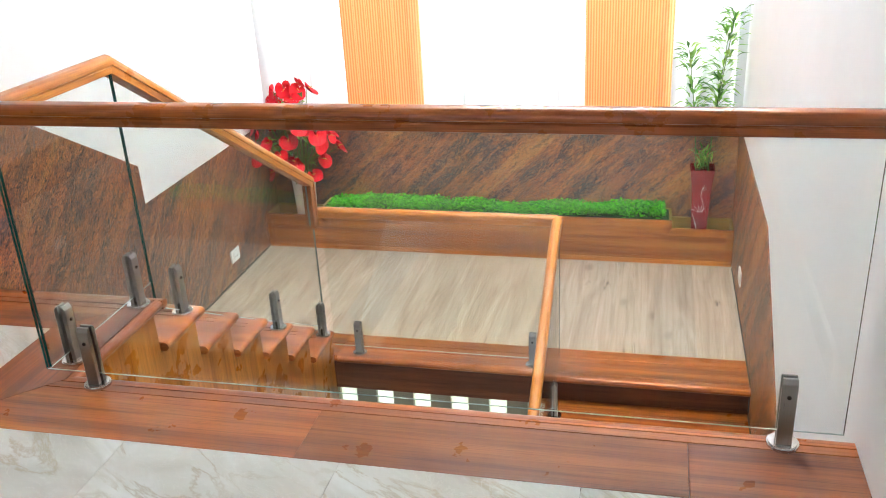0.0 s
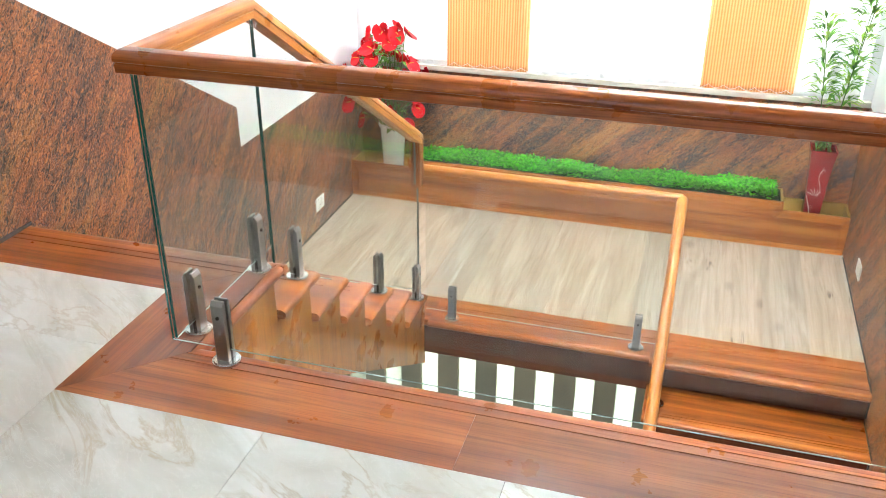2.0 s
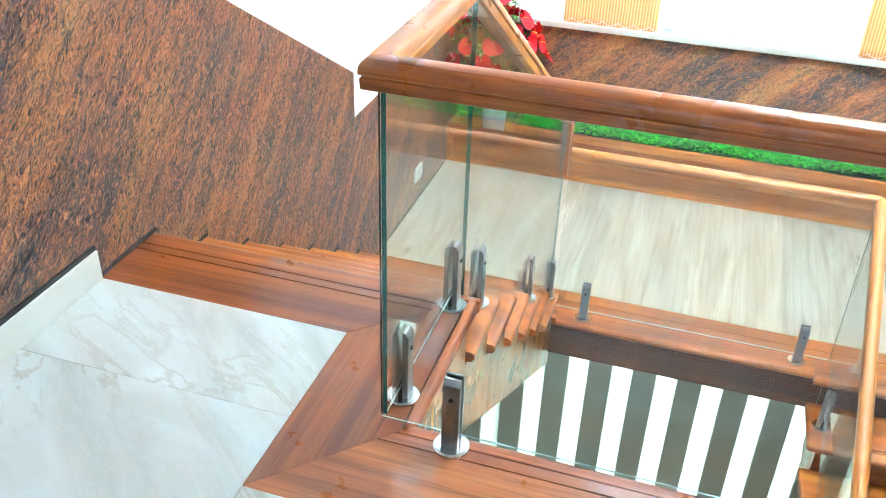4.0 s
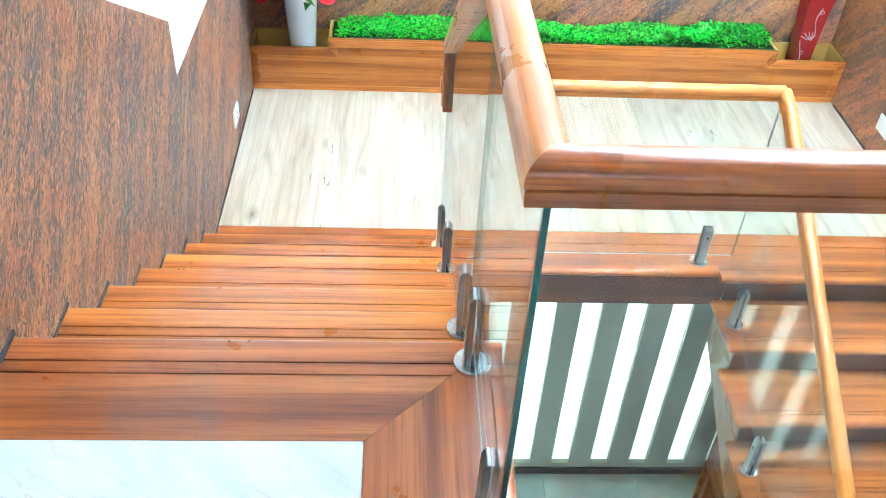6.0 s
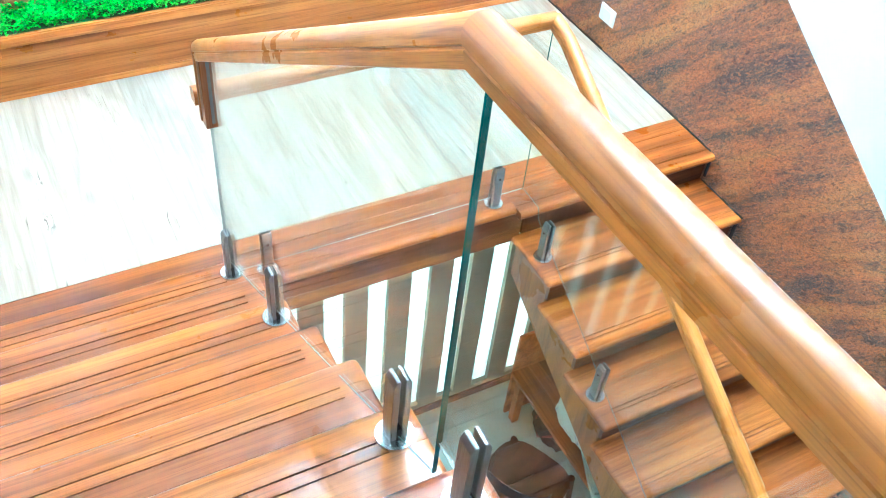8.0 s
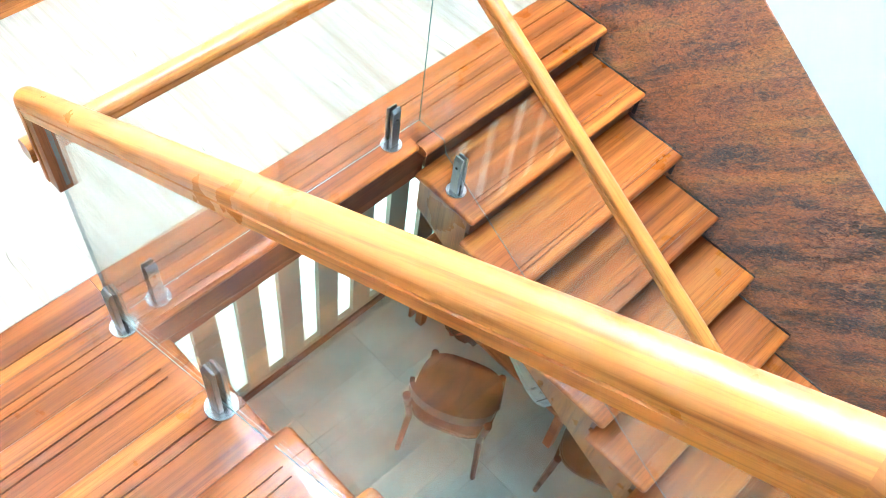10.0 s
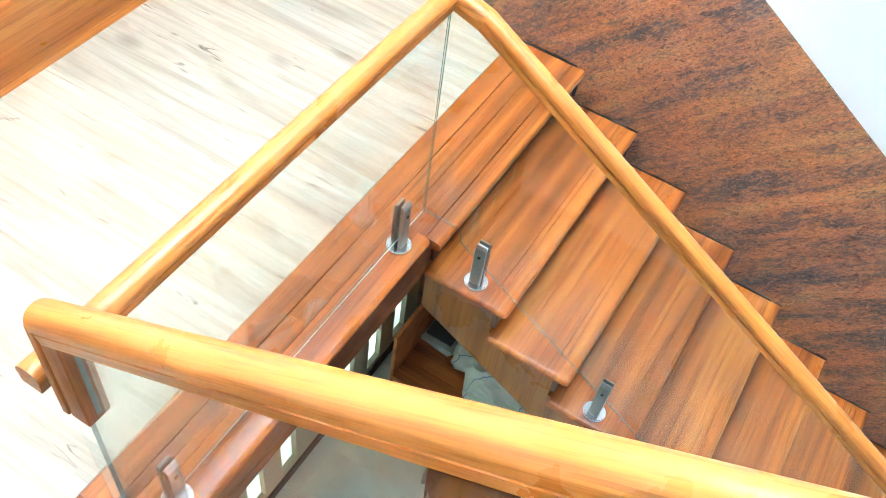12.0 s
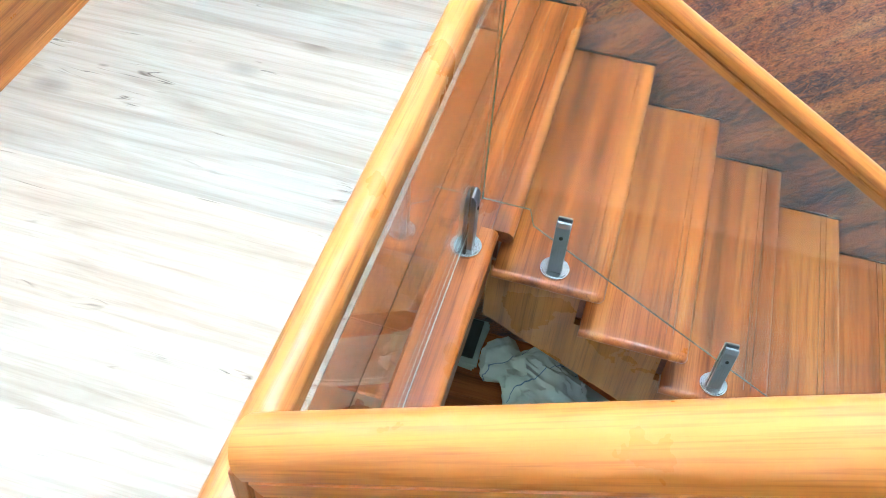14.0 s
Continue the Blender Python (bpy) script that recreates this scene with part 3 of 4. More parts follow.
# window of the landing: frame, mullions and panes
win = thing("window_1", "wide white framed window behind vertical blinds", "window", (0, 0, 0), kind="structure")
for x in (WX0, WX0 + (WX1 - WX0) / 3 - 0.02, WX0 + (WX1 - WX0) * 2 / 3 - 0.02, WX1 - 0.05):
    part("window_frame", cut_box(x, x + 0.05, YB + 0.07, YB + 0.13, WZ0, WZ1, 0.004), M_UPVC, win)
for z in (WZ0, WZ1 - 0.05):
    part("window_frame", cut_box(WX0 + 0.05, WX1 - 0.05, YB + 0.075, YB + 0.125, z, z + 0.05, 0.004), M_UPVC, win)
for i in range(3):
    w = (WX1 - WX0) / 3
    p = part("pane", cut_box(WX0 + i * w + 0.05, WX0 + (i + 1) * w - 0.03, YB + 0.097, YB + 0.103, WZ0 + 0.05, WZ1 - 0.05), M_GLASS, win)
    p.visible_shadow = False

# slit windows of the lower hall
SLIT, PITCH = 0.119, 0.252
slits = [x for x in (0.092 + PITCH * k for k in range(-5, 10)) if XL < x and x + SLIT < XR]
bm = cut_box(XL, XR, YS, YS + 0.12, ZG, ZG + 0.10)
edge = XL
for x in slits:
    box(bm, edge, x, YS, YS + 0.12, ZG + 0.10, ZL - 0.205)
    edge = x + SLIT
box(bm, edge, XR, YS, YS + 0.12, ZG + 0.10, ZL - 0.205)
structure("wall_slits", bm, M_GREY, "olive-grey wall with narrow vertical window slits", "wall")
slitwin = thing("window_2", "row of narrow frosted window slits in daylight", "window", (0, 0, 0), kind="structure")
for x in slits:
    part("pane", cut_box(x, x + SLIT, YS + 0.03, YS + 0.036, ZG + 0.10, ZL - 0.205), M_SLIT, slitwin)
structure("baseboard_lower", cut_box(XL, XR, YS - 0.015, YS, ZG, ZG + 0.06, 0.003), M_DARK, "dark skirting of the lower hall", "baseboard")


# ---- stairs ----
def nosed(y_back, y_nose, z, thick=0.036, grooves=(), way=1):
    """Side outline of a tread: rounded nose, two grooves near it. way: +1 when the nose points to +y."""
    out = [(y_back, z - thick)]
    r = thick / 2
    L = abs(y_nose - y_back)
    for i in range(7):
        a = -math.pi / 2 + math.pi * i / 6
        out.append((y_back + way * (L - r + r * math.cos(a)), z - r + r * math.sin(a)))
    for g in sorted(grooves):
        for q, w in ((g - 0.0018, 0), (g - 0.0014, -0.006), (g + 0.0014, -0.006), (g + 0.0018, 0)):
            out.append((y_nose - way * q, z + w))
    out.append((y_back, z))
    return out


def tread(y_back, y_nose, z, x_wall, x_end, grooves, way, thick=0.036):
    """A tread with a rounded nose and a rounded inner end; its grooves stop short of that end."""
    plain_side = nosed(y_back, y_nose, z, thick, grooves, way)
    r, s = thick / 2, 1 if x_end > x_wall else -1
    zc = z - r
    rings = [(x_wall, 0.0, True), (x_end - s * 0.075, 0.0, True), (x_end - s * 0.074, 0.0, False)]
    rings += [(x_end - s * r * (1 - math.sin(a)), r * (1 - math.cos(a)), False) for a in (0.0, 0.35, 0.7, 1.05, 1.35)]
    bm = bmesh.new()
    rows = []
    for x, inset, cut in rings:
        k = 1 - inset / r
        row = []
        for y, q in plain_side:
            q = q if cut or not z - 0.0065 < q < z - 0.0055 else z
            near = max(0.0, 1 - abs(y - y_nose) / (2 * r))
            row.append(bm.verts.new((x, y - way * inset * near, zc + (q - zc) * k)))
        rows.append(row)
    m = len(plain_side)
    for a, b in zip(rows, rows[1:]):
        for i in range(m):
            bm.faces.new((a[i], a[(i + 1) % m], b[(i + 1) % m], b[i]))
    bm.faces.new(rows[0])
    bm.faces.new(rows[-1][::-1])
    bmesh.ops.recalc_face_normals(bm, faces=bm.faces)
    return bm


stair_a = thing("staircase_upper", "polished red-brown teak stair flight along the rust wall", "staircase", kind="structure")
for k in range(1, 7):
    y1 = NOSE_A + GOING_A * k
    part("tread", tread(y1 - GOING_A - 0.045, y1, -RISE * k, XL + 0.006, INA, (0.075, 0.105), 1), M_TREAD, stair_a, smooth=True)
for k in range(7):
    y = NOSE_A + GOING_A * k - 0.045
    part("riser", cut_box(XL + 0.006, INA - 0.046, y - 0.018, y, -RISE * (k + 1), -RISE * k - 0.036), M_RISER_SHADED, stair_a)
pts = [(INA - 0.048, -0.037), (NOSE_A - 0.065, -0.037)]
for k in range(1, 7):
    y = NOSE_A + GOING_A * (k - 1) - 0.063
    pts += [(y, -RISE * k - 0.036), (y + GOING_A, -RISE * k - 0.036)]
pts += [(EDGE + 0.03, -RISE * 6 - 0.036), (EDGE + 0.03, ZL - 0.30), (NOSE_A - 0.25, -0.36), (INA - 0.048, -0.36)]
part("stringer", solid(pts, "x", INA - 0.045, INA - 0.024), M_STRING, stair_a, "honey-coloured veneer side panel")
part("soffit", solid([(NOSE_A - 0.25, -0.36), (EDGE + 0.03, ZL - 0.30), (EDGE + 0.03, ZL - 0.27), (NOSE_A - 0.25, -0.33)], "x", XL + 0.006, INA - 0.047), M_CEIL, stair_a, "white painted stair soffit")

stair_b = thing("staircase_lower", "polished orange-brown teak stair flight with bullnose treads", "staircase", kind="structure")
NB = 12
for k in range(1, NB + 1):
    y1 = NOSE_B - GOING_B * k
    part("tread", tread(y1 + GOING_B + 0.045, y1, ZL - RISE * k, XR - 0.006, INB, (0.055, 0.075), -1), M_TREAD, stair_b, smooth=True)
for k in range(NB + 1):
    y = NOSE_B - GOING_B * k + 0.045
    part("riser", cut_box(INB + 0.05, XR - 0.006, y, y + 0.018, ZL - RISE * (k + 1), ZL - RISE * k - 0.036), M_RISER_SHADED, stair_b)
pts = []
for k in range(1, NB + 1):
    y = NOSE_B - GOING_B * (k - 1) + 0.063
    pts += [(y, ZL - RISE * k - 0.036), (y - GOING_B, ZL - RISE * k - 0.036)]
ye = NOSE_B - GOING_B * NB + 0.063
pts += [(ye, ZL - RISE * NB - 0.26), (NOSE_B + 0.063, ZL - RISE - 0.27)]
part("stringer", solid(pts, "x", INB + 0.05, INB + 0.07), M_STRING, stair_b, "honey-coloured veneer side panel")
part("soffit", solid([(NOSE_B + 0.063, ZL - RISE - 0.27), (ye, ZL - RISE * NB - 0.26), (ye, ZL - RISE * NB - 0.23), (NOSE_B + 0.063, ZL - RISE - 0.24)], "x", INB + 0.071, XR - 0.006), M_STRING, stair_b, "veneered stair soffit")

# timber edging of the half landing, over the well and at both flights
edging = thing("landing_edging", "red-brown teak edge boards round the half landing", "edging", kind="structure")
part("board", solid(nosed(EDGE + 0.12, EDGE, ZL, 0.04, (), -1), "x", INA, INB), M_TREAD, edging, smooth=True)
part("board", solid(nosed(EDGE + 0.12, NOSE_B, ZL, 0.04, (0.06,), -1), "x", INB, XR - 0.006), M_TREAD, edging, smooth=True)
part("board", cut_box(INA, XR - 0.006, EDGE + 0.122, EDGE + 0.19, ZL - 0.036, ZL - 0.001, 0.002), M_TREAD, edging)
part("board", cut_box(INA, XR - 0.006, EDGE + 0.192, TILE_Y - 0.001, ZL - 0.036, ZL, 0.002), M_TREAD, edging)
part("board", cut_box(XL + 0.006, INA - 0.001, EDGE + 0.02, EDGE + 0.16, ZL - 0.036, ZL, 0.002), M_TREAD, edging)
part("board", cut_box(XL + 0.006, INA - 0.001, EDGE + 0.162, TILE_Y - 0.001, ZL - 0.036, ZL, 0.002), M_TREAD, edging)
part("fascia", cut_box(INA - 0.045, INB + 0.05, EDGE + 0.016, EDGE + 0.036, ZL - 0.215, ZL - 0.04, 0.003), M_RISER_SHADED, edging, "fascia board with its shade put into a darker timber colour")

# timber border of the upper floor
border = thing("floor_border", "dark red teak border boards round the stairwell", "border", kind="structure")


def flat_board(outline, mat):
    part("board", solid(outline, "z", -0.036, 0.0), mat, border)


GA, GB = 0.020, -0.014            # the two long grooves beside the glass
for y0, y1, x0 in ((OY, GB - 0.002, None), (GB + 0.002, GA - 0.002, None), (GA + 0.002, INA - 0.03, None)):
    def diag(y):
        return OX + (y - OY) * (INA - OX) / (INA - OY)
    cuts = (0.902, 1.925) if y0 == OY else ()
    xs = [None, *cuts, XR - 0.022]
    for xa, xb in zip(xs, xs[1:]):
        a0, a1 = (diag(y0) + 0.001, diag(y1) + 0.001) if xa is None else (xa + 0.0006,) * 2
        e = xb if xb == xs[-1] else xb - 0.0006
        flat_board([(a0, y0), (e, y0), (e, y1), (a1, y1)], M_RED_X)
part("nosing", solid([(y, z) for y, z in nosed(INA - 0.03, INA, 0.0, 0.036)], "x", INA - 0.03, XR - 0.022), M_RED_X, border, smooth=True)


def diag_y(x):
    return OY + (x - OX) * (INA - OY) / (INA - OX)


def mitre(x):
    return IY + (x - OX) * (NOSE_A - IY) / (INA - OX)


for x0, x1 in ((OX, 0.028), (0.032, INA - 0.03)):
    flat_board([(x0, diag_y(x0) + 0.001), (x1, diag_y(x1) + 0.001), (x1, mitre(x1) - 0.001), (x0, mitre(x0) - 0.001)], M_RED_Y)
part("nosing", solid([(x, z) for x, z in nosed(INA - 0.03, INA, 0.0, 0.036)], "y", INA - 0.03, NOSE_A - 0.03), M_RED_Y, border, smooth=True)
for y0, y1 in ((IY, NOSE_A - 0.112), (NOSE_A - 0.108, NOSE_A - 0.078), (NOSE_A - 0.074, NOSE_A - 0.03)):
    def cut(y):
        return OX + (y - IY) * (INA - OX) / (NOSE_A - IY)
    flat_board([(XL + 0.006, y0), (cut(y0) - 0.001, y0), (cut(y1) - 0.001, y1), (XL + 0.006, y1)], M_RED_X)
part("nosing", solid(nosed(NOSE_A - 0.03, NOSE_A, 0.0, 0.036), "x", XL + 0.006, INA), M_RED_X, border, smooth=True)

# ---- railing: handrails, glass, spigots ----
GX, GY, BX, LY = -0.006, 0.016, 1.345, 2.275   # lines of the glass
SLB = RISE / GOING_B
RZ, LZ = 0.866, -0.306                       # middle of the upper and of the landing rail
rail = thing("handrail", "rounded teak handrail with a fine side groove", "handrail", kind="structure")
prof, slim = rail_profile(), rail_profile(0.053, 0.057)
slope_end, BEND = 2.200, 0.646
SPLAY = 0.0155                               # the sloping panel stands a little off the straight line
AX, AZ = 0.018, -0.106                       # lower end of the sloping rail, a little off the line of the glass


def rail_run(path, section, mats, where):
    """One rail piece along a path; where(c) tells which timber run a face belongs to."""
    bm = sweep(path, section)
    for f in bm.faces:
        f.material_index = where(f.calc_center_median())
    return part("rail_section", bm, mats, rail, smooth=True)


rail_run([(AX, slope_end, AZ), (GX - 0.014, BEND, RZ - 0.004), (GX - 0.007, GY, RZ), (XR - 0.022, GY, RZ)], prof, [M_RAIL_Y, M_RAIL_DOWN, M_RAIL_SHADED], lambda c: 1 if c.y > BEND + 0.05 else 2 if c.x > 0.3 else 0)
PZ = -0.362                                  # foot of the post under the end of the sloping rail
drop = part("rail_drop", cut_box(AX - 0.024, AX + 0.024, slope_end - 0.046, slope_end - 0.004, PZ, AZ - 0.010, 0.003), M_RAIL_Z, rail)
part("cover_strip", cut_box(AX - 0.027, AX + 0.027, slope_end - 0.002, slope_end + 0.014, PZ, AZ + 0.004, 0.003), M_RAIL_Z, drop)
part("cover_strip", cut_box(AX - 0.014, AX + 0.014, slope_end + 0.015, 2.240, LZ - 0.022, LZ + 0.020, 0.003), M_RAIL_Z, drop)
LR = 2.270                                   # line of the landing rail
part("rail_section", sweep([(AX - 0.030, LR, LZ), (BX - 0.006, LR, LZ)], slim), M_RAIL_X, rail, smooth=True)
NBEND, NZ, RSL = 2.165, -0.337, 0.592
rail_run([(BX - 0.006, LR, LZ), (BX - 0.006, NBEND, NZ), (BX - 0.012, -1.0, NZ - (NBEND + 1.0) * RSL)], slim, [M_RAIL_Y, M_RAIL_UP], lambda c: int(c.y < NBEND - 0.05))


def glass_sheet(outline, axis, mid, foot, edge=None, sheen=None, splay=0.0):
    """A 10 mm toughened sheet with green upright edges; foot: how many first points form its polished lower edge."""
    bm = solid(outline, axis, mid - 0.005, mid + 0.005)
    n = {"x": 0, "y": 1}[axis]
    for f in bm.faces:
        far_end = axis == "x" and f.calc_center_median().y > 2.1
        f.material_index = 0 if abs(f.normal[n]) > 0.9 or abs(f.normal.z) > 0.3 else 2 if far_end and mid < 0.1 else 1
    for v in bm.verts:
        v.co.x += splay * (v.co.y - BEND)
    ob = part("glass_panel", bm, [M_GLASS, edge or M_GEDGE, M_GMID])
    ob.visible_shadow = False
    path = [((mid + splay * (p - BEND), p, q - 0.001) if axis == "x" else (p, mid, q - 0.001)) for p, q in outline[:foot]]
    # glint along the lower edge drawn as a thin strip, pale unless sheen is given
    strip = part("polished_edge", tube(path, 0.0018, None, 4), sheen or M_GPALE, ob, "thin polished lower edge with its glint put into the colour")
    strip.visible_shadow = False
    return tagged(ob, "clear frameless glass balustrade panel with green edges", "glass panel", "balustrade panels")


UT = RZ - 0.03
glass_sheet([(GX - 0.006, 0.045), (XR - 0.06, 0.045), (XR - 0.06, UT), (GX - 0.006, UT)], "y", GY, 2)
glass_sheet([(GY + 0.007, 0.045), (0.638, 0.045), (0.638, UT), (GY + 0.007, UT)], "x", GX, 2)
ga = lambda y: UT - max(0.0, y - BEND) * (RZ - AZ) / (slope_end - BEND)
glass_sheet([(0.642, -0.06), (1.40, -0.02 - 0.795 * SLB), (2.190, -0.02 - 1.545 * SLB), (2.190, PZ + 0.02), (2.150, PZ + 0.02), (2.150, ga(2.150) - 0.01), (BEND, ga(BEND) - 0.003), (0.642, UT)], "x", GX, 3, splay=SPLAY)
glass_sheet([(0.035, ZL + 0.045), (BX - 0.0075, ZL + 0.045), (BX - 0.0075, LZ - 0.03), (0.035, LZ - 0.03)], "y", LY, 2, M_GLASS)
gb = lambda y: ZL + 0.03 - (2.13 - y) * SLB
gt = lambda y: NZ - 0.026 - (NBEND - y) * RSL
glass_sheet([(LY - 0.002, ZL + 0.045), (2.14, ZL + 0.045), (2.125, gb(2.125) - 0.04), (-0.9, gb(-0.9) - 0.04), (-0.9, gt(-0.9)), (NBEND, gt(NBEND)), (LY - 0.002, LZ - 0.033)], "x", BX, 4, M_GLASS, M_GMID)


# dark refraction lines of the glass corner, added as two thin solid beads
seam = thing("corner_seam", "thin dark refraction lines where two glass panels meet, drawn as solid beads", "joint", kind="structure")
for x, y in ((BX - 0.0062, LY - 0.0062), (BX + 0.0052, LY + 0.0055)):
    part("bead", tube([(x, y, ZL + 0.046), (x, y, -0.8), (x, y, LZ - 0.031)], 0.0011, None, 6), M_GEDGE, seam)


def make_spigot():
    sp = thing("spigot", "brushed steel glass clamp post on a round flange", "spigot", group="glass clamps")
    bm = bmesh.new()
    bmesh.ops.create_cone(bm, cap_ends=True, segments=36, radius1=0.041, radius2=0.041, depth=0.012, matrix=Matrix.Translation((0, 0, 0.006)))
    bmesh.ops.bevel(bm, geom=[e for e in bm.edges if all(v.co.z > 0.01 for v in e.verts)], offset=0.004, segments=2, affect="EDGES")
    part("flange", bm, M_CHROME, sp, "polished round flange")
    for s in (-1, 1):
        out = [(s * 0.0052, 0.012), (s * 0.020, 0.012), (s * 0.020, 0.192), (s * 0.012, 0.206), (s * 0.0052, 0.206)]
        bm = solid(out, "x", -0.0195, 0.0195)
        bmesh.ops.bevel(bm, geom=list(bm.edges), offset=0.0015, segments=1, affect="EDGES")
        part("clamp_plate", bm, M_STEEL, sp)
    part("gasket", cut_box(-0.0185, 0.0185, -0.0058, 0.0058, 0.013, 0.045), M_DARK, sp, "black rubber gasket")
    bm = bmesh.new()
    bmesh.ops.create_cone(bm, cap_ends=True, segments=14, radius1=0.006, radius2=0.005, depth=0.004, matrix=pose(0, -0.0215, 0.155, 90))
    part("screw", bm, M_DARK, sp, "recessed grub screw")
    return sp


spigot = make_spigot()
spigot.matrix_world = pose(0.155, GY, 0)
copy_thing(spigot, pose(2.165, GY, 0))
for y, z in ((0.139, 0.0), (0.537, 0.0), (0.808, -RISE), (1.616, -4 * RISE), (2.155, -6 * RISE)):
    copy_thing(spigot, pose(GX + SPLAY * max(0.0, y - BEND), y, z, 0, 0, 90))
for x in (0.186, 1.203):
    copy_thing(spigot, pose(x, LY, ZL))
for y, k in ((2.045, 1), (1.510, 3)):
    copy_thing(spigot, pose(BX, y, ZL - RISE * k, 0, 0, -90))



# ---- floor coverings ----
def tiles(parent, x0, x1, y0, y1, sx, sy, z, thick, mat, ox=0.0, oy=0.0, gap=0.0015, name="tile", ease=0.0012):
    cache = {}
    for i in range(math.floor((x0 - ox) / sx), math.ceil((x1 - ox) / sx)):
        for j in range(math.floor((y0 - oy) / sy), math.ceil((y1 - oy) / sy)):
            a, b = max(x0, ox + i * sx) + gap, min(x1, ox + (i + 1) * sx) - gap
            c, d = max(y0, oy + j * sy) + gap, min(y1, oy + (j + 1) * sy) - gap
            if b - a < 0.01 or d - c < 0.01:
                continue
            key = (round(b - a, 4), round(d - c, 4))
            if key not in cache:
                w, h = key
                cache[key] = finish(name, cut_box(-w / 2, w / 2, -h / 2, h / 2, -thick, 0, ease), mat)
            ob = new(name, cache[key])
            ob.parent = parent
            ob.location = ((a + b) / 2, (c + d) / 2, z)


floor_up = structure("floor", cut_box(XL, XR, YF, OY, -0.02, -0.012), M_CREAM, "cream polished marble tiles with beige veins", "floor")
part("mortar_bed", cut_box(XL, OX, OY, IY, -0.036, -0.012), M_CREAM, floor_up)
T_SIDE, T_JOINT = 0.632, -0.015
for x0, x1, y0, y1 in ((OX, XR - 0.022, YF, OY), (XL + 0.006, OX, YF, T_JOINT - T_SIDE), (XL + 0.006, OX, T_JOINT - T_SIDE, IY)):
    tiles(floor_up, x0, x1, y0, y1, T_SIDE if x0 == OX else 0.8, T_SIDE, 0.0, 0.011, M_MARBLE, ox=OX, oy=T_JOINT, gap=0.0007, ease=0.0006)
floor_land = structure("floor_landing", cut_box(XL, XR, TILE_Y, YB, ZL - 0.036, ZL - 0.011), M_LINER, "pale oak-look plank tiles of the landing", "floor")
tiles(floor_land, XL + 0.006, XR - 0.006, TILE_Y, YB - 0.006, 0.24, 1.8, ZL, 0.010, M_OAK, ox=XL - 0.02, oy=TILE_Y - 0.1, gap=0.0001, name="plank", ease=0.0003)
tiles(lower, XL, XR, -1.0, YS, 0.6, 0.6, ZG, 0.007, M_FLOORLOW, ox=XL, oy=YS, gap=0.0006)

# ---- planter ----
PF, PB = 3.735, YB - 0.008
ZT, ZE = -0.872, -0.930
SX0, SX1 = -0.56, 1.955
PX0, PX1 = XL + 0.008, XR - 0.008
planter = thing("planter_box", "long varnished wooden planter box along the window wall", "planter")
outline = [(PX0, ZL), (PX1, ZL), (PX1, ZE), (SX1, ZE), (SX1, ZT), (SX0, ZT), (SX0, ZE), (PX0, ZE)]
part("front_panel", solid(outline, "y", PF, PF + 0.016), M_PLANTER, planter)
part("back_panel", solid(outline, "y", PB - 0.014, PB), M_LINER, planter, "ochre inner lining")
part("floor_board", cut_box(PX0, PX1, PF + 0.017, PB - 0.015, ZL, ZL + 0.09), M_LINER, planter)
for x0, x1, z in ((PX0, PX0 + 0.014, ZE), (PX1 - 0.014, PX1, ZE), (SX0, SX0 + 0.014, ZT), (SX1 - 0.014, SX1, ZT)):
    part("side_panel", cut_box(x0, x1, PF + 0.017, PB - 0.015, ZL + 0.091, z), M_LINER, planter)
TW = 0.048          # moulding width
for pts in ([(PX0, ZE + 0.004), (SX0 - 0.001, ZE + 0.004), (SX0 + TW * 0.8, ZE - TW), (PX0 + TW, ZE - TW)],
            [(SX0, ZE + 0.005), (SX0, ZT + 0.004), (SX0 + TW, ZT - TW), (SX0 + TW, ZE - TW + 0.001)],
            [(SX0 + 0.001, ZT + 0.004), (SX1 - 0.001, ZT + 0.004), (SX1 - TW, ZT - TW), (SX0 + TW + 0.001, ZT - TW)],
            [(SX1, ZE + 0.005), (SX1, ZT + 0.004), (SX1 - TW, ZT - TW), (SX1 - TW, ZE - TW + 0.001)],
            [(SX1 + 0.001, ZE + 0.004), (PX1, ZE + 0.004), (PX1 - TW, ZE - TW), (SX1 - TW * 0.8, ZE - TW)],
            [(PX0, ZE + 0.002), (PX0 + TW - 0.001, ZE - TW), (PX0 + TW - 0.001, ZL + 0.035), (PX0, ZL + 0.035)],
            [(PX1, ZE + 0.002), (PX1 - TW + 0.001, ZE - TW), (PX1 - TW + 0.001, ZL + 0.035), (PX1, ZL + 0.035)]):
    bm = solid(pts, "y", PF - 0.014, PF - 0.0005)
    bmesh.ops.bevel(bm, geom=[e for e in bm.edges if all(v.co.y < PF - 0.013 for v in e.verts)], offset=0.006, segments=2, affect="EDGES")
    part("moulding", bm, M_PLANTER, planter)
part("plinth", cut_box(PX0 + 0.005, PX1 - 0.005, PF - 0.005, PF - 0.0005, ZL, ZL + 0.033), M_PLANTER, planter)


